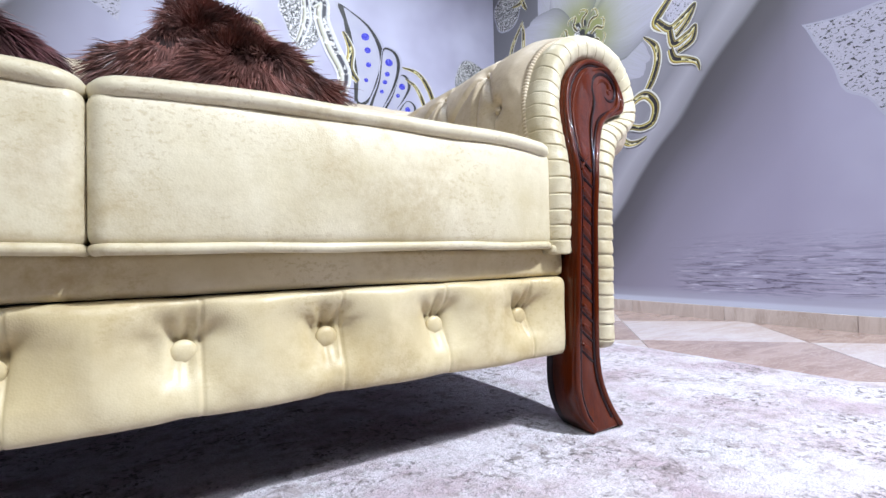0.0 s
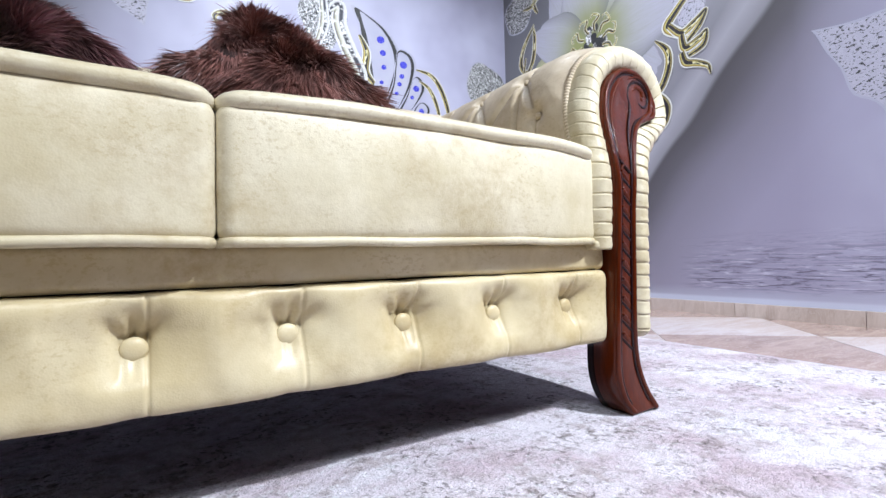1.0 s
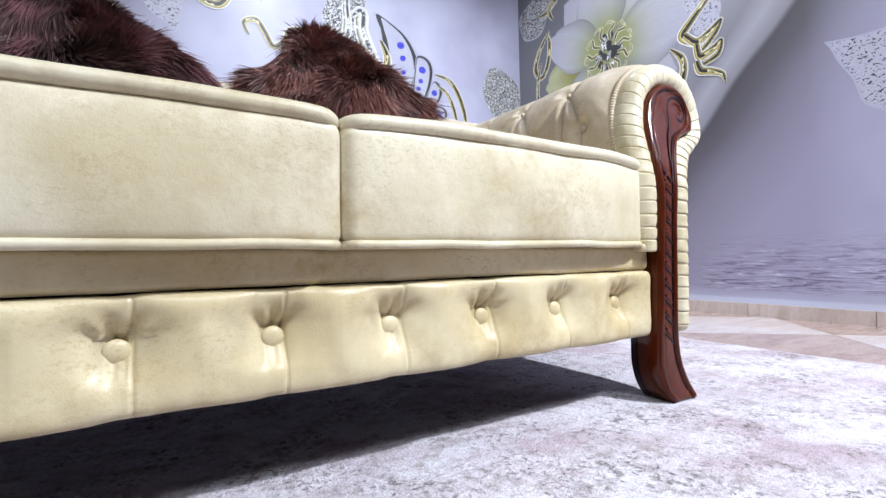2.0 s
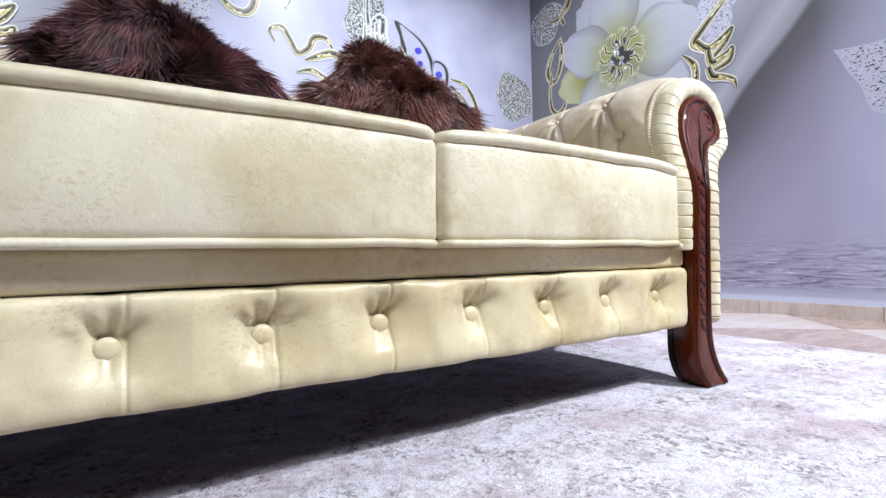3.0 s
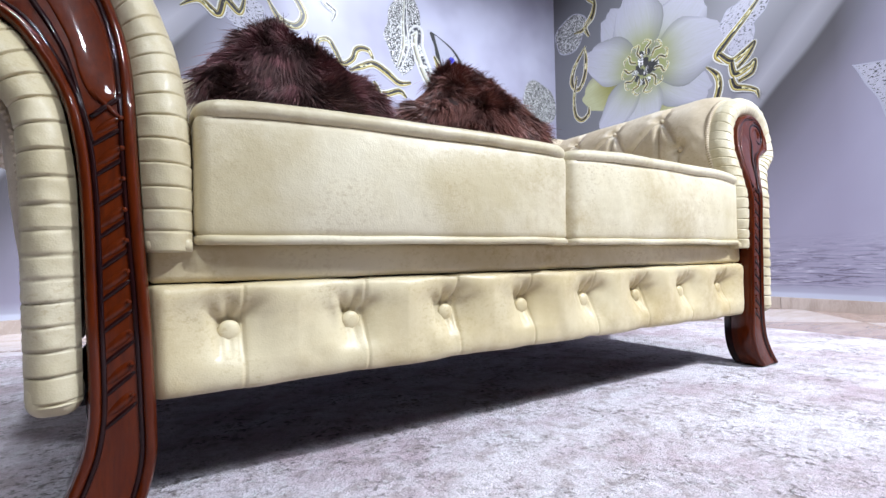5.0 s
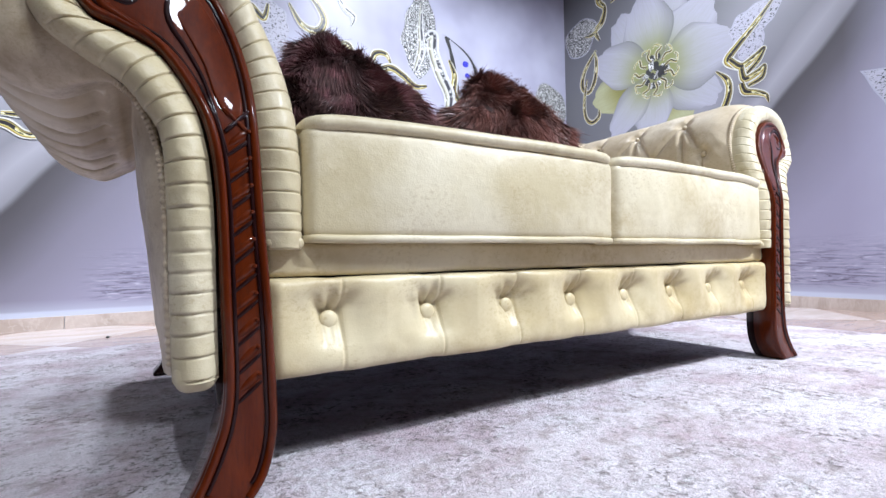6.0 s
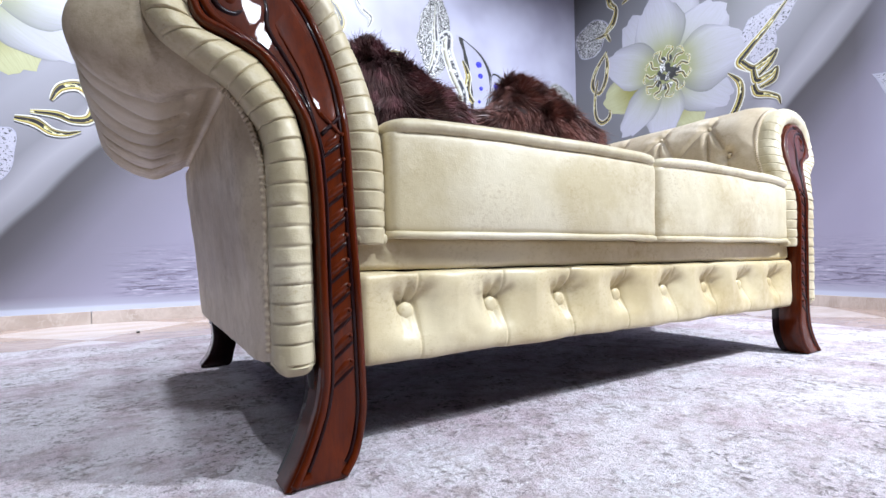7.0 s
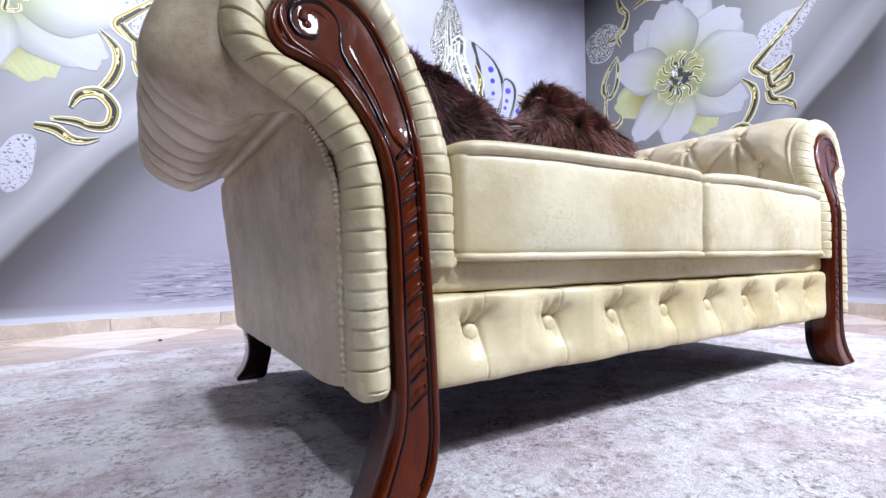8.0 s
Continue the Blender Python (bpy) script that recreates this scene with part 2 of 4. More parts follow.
red = n.math("MULTIPLY", n.ramp(along, [(0.33, 1), (0.37, 0)]), n.ramp(n.math("ABSOLUTE", n.math("SUBTRACT", w, 0.5)), [(0.2, 1), (0.3, 0)]))
gold = n.mix(red, gold, (0.45, 0.07, 0.02))
GOLD = n.done(gold, 0.42)

n, c, u, w = uv_material("print_silver")
along = n.noise(n.coords("UV", (7, 1.2, 1)), 2.0, 2.0)
silver = n.ramp(w, [(0.0, 0.60), (0.10, 0.58), (0.15, (0.06, 0.05, 0.05)), (0.26, (0.40, 0.39, 0.28)), (0.44, (0.62, 0.62, 0.58)), (0.54, (0.04, 0.04, 0.05)), (0.72, (0.03, 0.03, 0.045)), (0.82, 0.52), (1.0, 0.60)])
SILVER = n.done(n.mix(n.ramp(along, [(0.55, 0), (0.62, 0.8)]), silver, (0.74, 0.74, 0.70)), 0.42)

n = Nodes("print_jewels")
v = n.coords()
cell = n.voronoi(v, 46.0, "F1", "Color")
bw = n.add("ShaderNodeRGBToBW")
n.link(cell, bw.inputs[0])
spark = n.ramp(n.noise(v, 85.0, 3.0, 0.7, 1.5), [(0.485, 0.004), (0.515, 0.06), (0.54, 0.80)])
JEWELS = n.done(n.mix(0.86, n.ramp(bw.outputs[0], [(0.3, 0.05), (0.5, 0.40), (0.7, 0.60)]), spark), 0.42)
n = Nodes("print_diamond_leaf")
v = n.coords()
specks = n.ramp(n.noise(n.coords(scale=(1, 1, 1.5)), 62.0, 3.0, 0.6, 0.5), [(0.36, (0.03, 0.03, 0.035)), (0.42, (0.22, 0.22, 0.24)), (0.46, (0.46, 0.45, 0.53)), (0.6, (0.40, 0.39, 0.47))])
DIAMOND_LEAF = n.done(specks, 0.42)
n = Nodes("print_wing_white")
WING = n.done(n.ramp(n.noise(n.coords(), 6.0), [(0.3, (0.36, 0.36, 0.46)), (0.7, (0.42, 0.42, 0.49))]), 0.42)
n = Nodes("print_black")
INK = n.done(n.ramp(n.noise(n.coords(), 20.0), [(0.3, 0.015), (0.7, 0.04)]), 0.42)
n = Nodes("print_sapphire")
SAPPHIRE = n.done(n.ramp(n.voronoi(n.coords(), 90.0), [(0.1, (0.25, 0.28, 0.8)), (0.4, (0.03, 0.03, 0.42))]), 0.42)

# ---------------------------------------------------------------- mesh helpers


def part(name, bm, material, parent=None, label="", smooth=True):
    me = bpy.data.meshes.new(name)
    bm.to_mesh(me)
    bm.free()
    me.materials.append(material)
    if smooth:
        me.polygons.foreach_set("use_smooth", [True] * len(me.polygons))
    ob = new(name, me)
    ob.parent = parent
    if label:
        ob["label"] = label
    return ob


def empty(name, at=(0, 0, 0)):
    ob = new(name)
    ob.location = at
    ob.empty_display_size = 0.1
    return ob


def grid_mesh(P, close_u=False, flip=False):
    """A bmesh from an array of points (rows, columns, 3)."""
    bm = bmesh.new()
    R, C = P.shape[:2]
    vs = [[bm.verts.new(P[i, j]) for j in range(C)] for i in range(R)]
    for i in range(R - 1 + close_u):
        for j in range(C - 1):
            a, b, c_, d_ = vs[i][j], vs[(i + 1) % R][j], vs[(i + 1) % R][j + 1], vs[i][j + 1]
            bm.faces.new((d_, c_, b, a) if flip else (a, b, c_, d_))
    return bm


def catmull(points, count, closed=False):
    """Points evenly spread in parameter over a smooth line through the given ones."""
    P = np.array(points, float)
    n_ = len(P)
    out = []
    segs = n_ if closed else n_ - 1
    for k in range(count):
        x = k / (count if closed else count - 1) * segs
        i = min(int(x), segs - 1)
        f = x - i
        idx = [(i - 1), i, i + 1, i + 2]
        idx = [j % n_ for j in idx] if closed else [min(max(j, 0), n_ - 1) for j in idx]
        a, b, c_, d_ = P[idx]
        out.append(0.5 * (2 * b + (c_ - a) * f + (2 * a - 5 * b + 4 * c_ - d_) * f * f + (3 * b - a - 3 * c_ + d_) * f ** 3))
    return np.array(out)


def tube(points, radius, sides=8, closed=False):
    """A round cord along a line; radius is a number or one number a point."""
    P = [Vector(p) for p in points]
    n_ = len(P)
    rad = [radius] * n_ if isinstance(radius, (int, float)) else list(radius)
    bm = bmesh.new()
    rings = []
    up = None
    for i, p in enumerate(P):
        a = P[(i - 1) % n_] if closed or i else p
        b = P[(i + 1) % n_] if closed or i < n_ - 1 else p
        t = (b - a).normalized()
        if up is None:
            up = t.orthogonal().normalized()
        up = (up - t * up.dot(t)).normalized()
        side = t.cross(up)
        rings.append([bm.verts.new(p + (up * math.cos(2 * math.pi * k / sides) + side * math.sin(2 * math.pi * k / sides)) * rad[i]) for k in range(sides)])
    for i in range(n_ if closed else n_ - 1):
        a, b = rings[i], rings[(i + 1) % n_]
        for k in range(sides):
            bm.faces.new((a[k], a[(k + 1) % sides], b[(k + 1) % sides], b[k]))
    if not closed:
        bm.faces.new(rings[0][::-1])
        bm.faces.new(rings[-1])
    bmesh.ops.recalc_face_normals(bm, faces=bm.faces)
    return bm


def rounded_box(cx, cy, cz, sx, sy, sz, r, nx=8, ny=8, nz=8, shape=None):
    """A soft box by its centre and half sizes; shape(p) may move each point."""
    bm = bmesh.new()
    half = Vector((sx, sy, sz))
    cells = (nx, ny, nz)

    def spot(p):
        q = Vector([max(-(h - r), min(h - r, c_)) for c_, h in zip(p, half)])
        d_ = p - q
        if d_.length > 1e-9:
            q = q + d_.normalized() * r
        else:
            q = p
        w_ = q + Vector((cx, cy, cz))
        return shape(w_) if shape else w_

    def steps(h, k):
        inner = np.linspace(-(h - r), h - r, k + 1)
        edge = h - r + r * np.tan(np.linspace(0, math.pi / 4, 5))[1:]
        return np.concatenate([-edge[::-1], inner, edge])

    axes = [steps(h, k) for h, k in zip(half, cells)]
    for ax in range(3):
        b, c_ = (ax + 1) % 3, (ax + 2) % 3
        for sgn in (-1, 1):
            vs = []
            for pb in axes[b]:
                row = []
                for pc in axes[c_]:
                    p = Vector((0, 0, 0))
                    p[ax], p[b], p[c_] = sgn * half[ax], pb, pc
                    row.append(bm.verts.new(spot(p)))
                vs.append(row)
            for i in range(len(vs) - 1):
                for j in range(len(vs[0]) - 1):
                    f = (vs[i][j], vs[i + 1][j], vs[i + 1][j + 1], vs[i][j + 1])
                    bm.faces.new(f if sgn > 0 else f[::-1])
    bmesh.ops.remove_doubles(bm, verts=bm.verts, dist=1e-5)
    return bm


def slab(outline, y0, y1, bevel, lean=None, bev_seg=3):
    """An upright slab: outline in (x, z), from y0 (front) to y1, front edge rounded; lean(z) moves points back."""
    bm = bmesh.new()
    front = [bm.verts.new((x, y0, z)) for x, z in outline]
    back = [bm.verts.new((x, y1, z)) for x, z in outline]
    n_ = len(front)
    bm.faces.new(front)
    bm.faces.new(back[::-1])
    for i in range(n_):
        j = (i + 1) % n_
        bm.faces.new((front[j], front[i], back[i], back[j]))
    bmesh.ops.recalc_face_normals(bm, faces=bm.faces)
    if bevel:
        edges = [e for e in bm.edges if all(abs(v_.co.y - y0) < 1e-6 for v_ in e.verts)]
        bmesh.ops.bevel(bm, geom=edges, offset=bevel, segments=bev_seg, affect="EDGES", profile=0.5)
    bmesh.ops.triangulate(bm, faces=[f for f in bm.faces if len(f.verts) > 4])
    if lean:
        for v_ in bm.verts:
            v_.co.y += lean(v_.co.z)
    return bm


def mirrored(bm, about):
    for v_ in bm.verts:
        v_.co.x = 2 * about - v_.co.x
    bmesh.ops.reverse_faces(bm, faces=bm.faces)
    return bm


def box(x0, x1, y0, y1, z0, z1):
    bm = bmesh.new()
    bmesh.ops.create_cube(bm, size=1)
    for v_ in bm.verts:
        v_.co = ((x0 + x1) / 2 + v_.co.x * (x1 - x0), (y0 + y1) / 2 + v_.co.y * (y1 - y0), (z0 + z1) / 2 + v_.co.z * (z1 - z0))
    return bm


# ---------------------------------------------------------------- room
WALL_Y, WALL_X, FLOOR_Z, TOP = 3.146, 2.48, -0.012, 2.80
LEFT_X, FRONT_Y = -4.2, -3.6
SHEET_LEFT = -2.566


def wall_sheet(name, length, origin, turn, label):
    """A papered wall: its own x runs along the sheet, its own y into the room's outside."""
    ob = part(name, box(0, length, 0, 0.15, FLOOR_Z - 0.1, TOP), WALLPAPER, None, "", False)
    ob.matrix_world = Matrix.Translation(origin) @ pose(0, 0, 0, 0, 0, turn)
    tagged(ob, label, "wall", kind="structure")
    return ob


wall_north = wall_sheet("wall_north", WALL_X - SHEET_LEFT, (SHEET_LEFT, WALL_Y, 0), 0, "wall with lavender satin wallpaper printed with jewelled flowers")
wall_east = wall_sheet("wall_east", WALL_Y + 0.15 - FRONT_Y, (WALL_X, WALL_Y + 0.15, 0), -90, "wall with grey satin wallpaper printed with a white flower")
# the east sheet begins at the corner itself
for v_ in wall_east.data.vertices:
    v_.co.x -= 0.15
wall_east.location = (WALL_X, WALL_Y, 0)
# Unseen walls and ceiling added to close the room and hold back fill
for nm, b_ in (("wall_west", (LEFT_X - 0.15, LEFT_X, FRONT_Y, WALL_Y + 0.15, FLOOR_Z - 0.1, TOP)),
               ("wall_south", (LEFT_X - 0.15, WALL_X + 0.15, FRONT_Y - 0.15, FRONT_Y, FLOOR_Z - 0.1, TOP)),
               ("wall_northwest", (LEFT_X, SHEET_LEFT, WALL_Y, WALL_Y + 0.15, FLOOR_Z - 0.1, TOP))):
    tagged(part(nm, box(*b_), PLASTER, None, "", False), "plain dark grey wall closing the room out of view", "wall", kind="structure")
tagged(part("ceiling", box(LEFT_X - 0.15, WALL_X + 0.15, FRONT_Y - 0.15, WALL_Y + 0.15, TOP, TOP + 0.15), PLASTER, None, "", False), "plain dark grey ceiling closing the room out of view", "ceiling", kind="structure")
floor = tagged(part("floor", box(LEFT_X - 0.15, WALL_X + 0.15, FRONT_Y - 0.15, WALL_Y + 0.15, FLOOR_Z - 0.10, FLOOR_Z - 0.004), GROUT, None, "", False), "polished beige marble tiles laid diagonally with pale joints", "floor", kind="structure")

# ---------------------------------------------------------------- rug
RUG_X0, RUG_X1, RUG_Y0, RUG_Y1 = -2.55, 1.55, -1.3, 2.30
gx, gy = np.linspace(RUG_X0, RUG_X1, 200), np.linspace(RUG_Y0, RUG_Y1, 180)
P = np.zeros((len(gx), len(gy), 3))
for i, x in enumerate(gx):
    for j, y in enumerate(gy):
        e = min(x - RUG_X0, RUG_X1 - x, y - RUG_Y0, RUG_Y1 - y)
        z = 0.0008 * noise.noise((x * 30, y * 30, 0)) + 0.0012 * noise.noise((x * 4, y * 4, 3))
        P[i, j] = (x + 0.004 * noise.noise((x * 9, y * 9, 7)), y + 0.006 * noise.noise((x * 7, y * 7, 9)), z if e > 0.001 else FLOOR_Z)
rug = part("rug", grid_mesh(P), RUG)
tagged(rug, "pale grey and lilac vintage rug with faded brown blotches", "rug")

# ---------------------------------------------------------------- sofa
CX = 0.026  # the sofa's middle
sofa = tagged(empty("sofa", (CX, 1.15, 0)), "cream leather two-seat sofa with carved mahogany arm fronts", "sofa")


def sofa_part(name, bm, material, parent=None, label="", smooth=True):
    """A part in world coordinates, hung under the sofa or one of its parts."""
    ob = part(name, bm, material, parent or sofa, label, smooth)
    ob.matrix_parent_inverse = Matrix.Translation((-CX, -1.15, 0))
    if parent is not None:
        ob.matrix_parent_inverse = Matrix.Identity(4)
    return ob


def lean(z):
    """How far the arm's front leans back at a height."""
    f = min(max((z - 0.44) / 0.25, 0), 1)
    toe = max(0.0, 1 - z / 0.09)
    return 0.055 * f * f * (3 - 2 * f) - 0.011 * toe * toe


FRONT = 0.720
BUTTONS = [CX - 0.605 + 0.172 * i for i in range(8)]
BUTTON_Z = 0.219

# body under the seat and behind it; its near-black also paints shade into the rail gap
body = sofa_part("body", rounded_box(CX, 1.215, 0.235, 0.70, 0.40, 0.088, 0.012, 4, 4, 2), DARK_CLOTH_GAP_SHADE)
# band between the cushions and the tufted rail


def band_shape(p):
    p.y -= 0.006 * math.cos((p.z - 0.31) / 0.03) + 0.003 * noise.noise((p.x * 6, 0, p.z * 20))
    p.z += 0.0025 * noise.noise((p.x * 5, 2, 0))
    return p


sofa_part("seat_band", rounded_box(CX, 0.811, 0.3115, 0.699, 0.060, 0.0253, 0.010, 60, 2, 4, band_shape), LEATHER_RAIL, None, "smooth cream leather band under the cushions")

# tufted front rail
xs = np.linspace(CX - 0.699, CX + 0.699, 640)
P = np.zeros((len(xs), 64, 3))
for i, x in enumerate(xs):
    near = min(range(8), key=lambda q: abs(BUTTONS[q] - x))
    bx = BUTTONS[near]
    end = min(x - xs[0], xs[-1] - x)
    for k in range(64):
        a = k / 63
        # the outline: under edge, front, top edge
        ang = math.pi * a
        sq = 0.34
        cz, cy = -math.cos(ang), math.sin(ang)
        z = 0.2135 + 0.0710 * math.copysign(abs(cz) ** sq, cz)
        puff = abs(cy) ** sq
        y = 0.768 - 0.040 * puff
        dz = z - BUTTON_Z
        dist = math.hypot((x - bx), dz * 1.05)
        ang2 = math.atan2(dz, x - bx)
        dim = 0.034 * math.exp(-(dist / 0.024) ** 1.5)
        dim += 0.023 * math.exp(-(math.hypot((x - bx) * 0.85, (dz - 0.017) * 1.2) / 0.046) ** 2)
        sx = x - bx - 0.016 - 0.003 * math.sin(near * 1.7)
        seam = math.exp(-(sx / 0.0018) ** 2) * 0.0034 + (0.0012 * math.exp(-sx / 0.02) if sx > 0 else 0.0)
        ridge = 0.0042 * math.sin(ang2 * 9 + 2.0 * math.sin(near * 2.1)) * math.exp(-((dist - 0.03) / 0.018) ** 2)
        if ang2 < -0.2:
            ridge *= 0.15
        wr = 0.0022 * noise.noise((x * 30, z * 30, 4)) + 0.004 * noise.noise((x * 9, z * 9, 8))
        if x < BUTTONS[0] - 0.03 or x > BUTTONS[-1] + 0.045:
            seam = 0
        e = max(0.0, 1 - end / 0.022)
        y += (dim + seam + ridge + wr) * min(1, puff * 1.2) + 0.022 * e * e
        z += 0.0018 * math.exp(-((x - bx) / 0.02) ** 2) * (-cz) * (1 if cz < 0 else 0.8) + 0.003 * noise.noise((x * 8, 3, 1)) * (1 if cz < 0 else 0.4)
        P[i, k] = (x, y, z)
rail = sofa_part("front_rail", grid_mesh(P), LEATHER_RAIL, None, "button-tufted cream leather front rail")


def button_mesh(r, deep):
    bm = bmesh.new()
    bmesh.ops.create_uvsphere(bm, u_segments=18, v_segments=10, radius=r)
    for v_ in bm.verts:
        v_.co.y *= deep
    return bm


for bx in BUTTONS:
    bm = button_mesh(0.0148, 0.46)
    for v_ in bm.verts:
        v_.co += Vector((bx, 0.7585, BUTTON_Z))
    sofa_part("button", bm, LEATHER_RAIL, rail)


# seat cushions
def cushion(side):
    cx, hw = (-0.3005, 0.3215) if side < 0 else (0.3530, 0.3325)

    def bow(x):
        return 0.021 * max(0.0, 1 - ((x - 0.03) / 0.65) ** 2)

    def shape(p):
        fx = (p.x - cx) / hw
        fy = (p.y - 1.045) / 0.32
        up = (p.z - 0.42) / 0.09
        if up > 0:
            p.z += 0.021 * up * (1 - abs(fx) ** 3) * (1 - abs(fy) ** 4) - 0.007 * up * abs(fx) ** 8
        front = max(0.0, -fy)
        p.y -= bow(p.x) * min(1.0, max(0.0, 1 - (p.y - 0.725) / 0.2))
        p.y -= 0.012 * front ** 6 * (1 - fx * fx) * (1 - up * up)
        p.y += 0.003 * noise.noise((p.x * 7, p.z * 9, side)) * front ** 3
        p.z += 0.002 * noise.noise((p.x * 8, p.y * 8, side + 3))
        return p

    c_ = sofa_part("seat_cushion", rounded_box(cx, 1.045, 0.4255, hw, 0.32, 0.0885, 0.020, 40, 30, 14, shape), LEATHER, None, "plump cream leather seat cushion with piped edges")
    # rolled lip round the top and a thin cord round the foot
    for nm, z, r, out in (("top_lip", 0.5115, 0.0115, 0.0015), ("piping", 0.3405, 0.0066, 0.003)):
        ring = []
        rr = 0.022
        hx, hy = hw - r * 0.9, 0.32 + out - r * 0.4
        path = []
        for k in range(24):
            path.append((-hx, hy - (2 * hy - rr) * k / 24))
        for k in range(9):
            a = math.pi + math.pi / 2 * k / 8
            path.append((-hx + rr + rr * math.cos(a), -hy + rr + rr * math.sin(a)))
        for k in range(1, 60):
            path.append((-hx + rr + (2 * hx - 2 * rr) * k / 60, -hy))
        for k in range(9):
            a = -math.pi / 2 + math.pi / 2 * k / 8
            path.append((hx - rr + rr * math.cos(a), -hy + rr + rr * math.sin(a)))
        for k in range(24):
            path.append((hx, -hy + rr + (2 * hy - rr) * (k + 1) / 24))
        for x, y in path:
            w_ = Vector((cx + x, 1.045 + y, z))
            fx, fy = x / hw, y / 0.32
            if nm == "top_lip":
                w_.z += 0.016 * (1 - abs(fx) ** 3) * (1 - abs(fy) ** 4) - 0.009 * abs(fx) ** 10
                w_.z += 0.0035 * (1 - abs(fx) ** 4)
            w_.z += 0.002 * noise.noise((w_.x * 9, w_.y * 9, z * 40)) * 1.2
            w_.y += 0.0015 * noise.noise((w_.x * 11, 5, z * 30)) - bow(w_.x) * min(1.0, max(0.0, 1 - (w_.y - 0.725) / 0.2))
            ring.append(w_)
        sofa_part(nm, tube(ring, r, 10), LEATHER, c_)


cushion(-1)
cushion(1)

# arms: pairs of points (out from the middle, up): at the pleated front and further back
ARM = [((.655, .290), (.655, .290)), ((.655, .400), (.655, .420)), ((.656, .460), (.655, .520)), ((.662, .530), (.660, .600)),
       ((.675, .600), (.675, .670)), ((.694, .665), (.700, .728)), ((.723, .725), (.735, .768)), ((.775, .766), (.785, .798)),
       ((.845, .780), (.860, .812)), ((.915, .756), (.935, .798)), ((.956, .705), (1.00, .758)), ((.966, .655), (1.040, .700)),
       ((.955, .612), (1.058, .635)), ((.918, .578), (1.028, .574)), ((.878, .550), (.950, .538)), ((.848, .520), (.866, .572)),
       ((.826, .460), (.853, .480)), ((.818, .380), (.840, .380)), ((.815, .250), (.826, .260)), ((.812, .164), (.817, .153))]
NA = 300
ARM_FRONT = catmull([a for a, b in ARM], NA)
ARM_MID = catmull([b for a, b in ARM], NA)
WOOD_EDGE = [(.725, 0), (.703, .03), (.690, .08), (.690, .14), (.695, .25), (.702, .35), (.707, .43), (.711, .52), (.718, .58), (.732, .632),
             (.752, .675), (.781, .707), (.815, .722), (.855, .720), (.888, .702), (.909, .670), (.912, .642), (.898, .616), (.866, .603), (.827, .582),
             (.795, .533), (.774, .48), (.763, .40), (.758, .26), (.755, .158), (.759, .11), (.769, .075), (.786, .036), (.808, 0)]
# pleated border: at the wood, at the arm's rim
PLEAT = [((.700, .325), (.649, .325)), ((.704, .40), (.649, .40)), ((.707, .46), (.651, .46)), ((.711, .52), (.656, .53)), ((.718, .58), (.668, .60)),
         ((.732, .632), (.692, .665)), ((.754, .680), (.722, .725)), ((.797, .716), (.775, .766)), ((.850, .720), (.845, .780)), ((.890, .699), (.915, .756)),
         ((.909, .667), (.956, .705)), ((.910, .635), (.966, .650)), ((.892, .612), (.950, .605)), ((.860, .600), (.908, .570)), ((.825, .580), (.866, .541)),
         ((.795, .533), (.842, .508)), ((.778, .485), (.824, .472)), ((.766, .40), (.818, .396)), ((.762, .26), (.815, .258)), ((.760, .160), (.812, .158))]


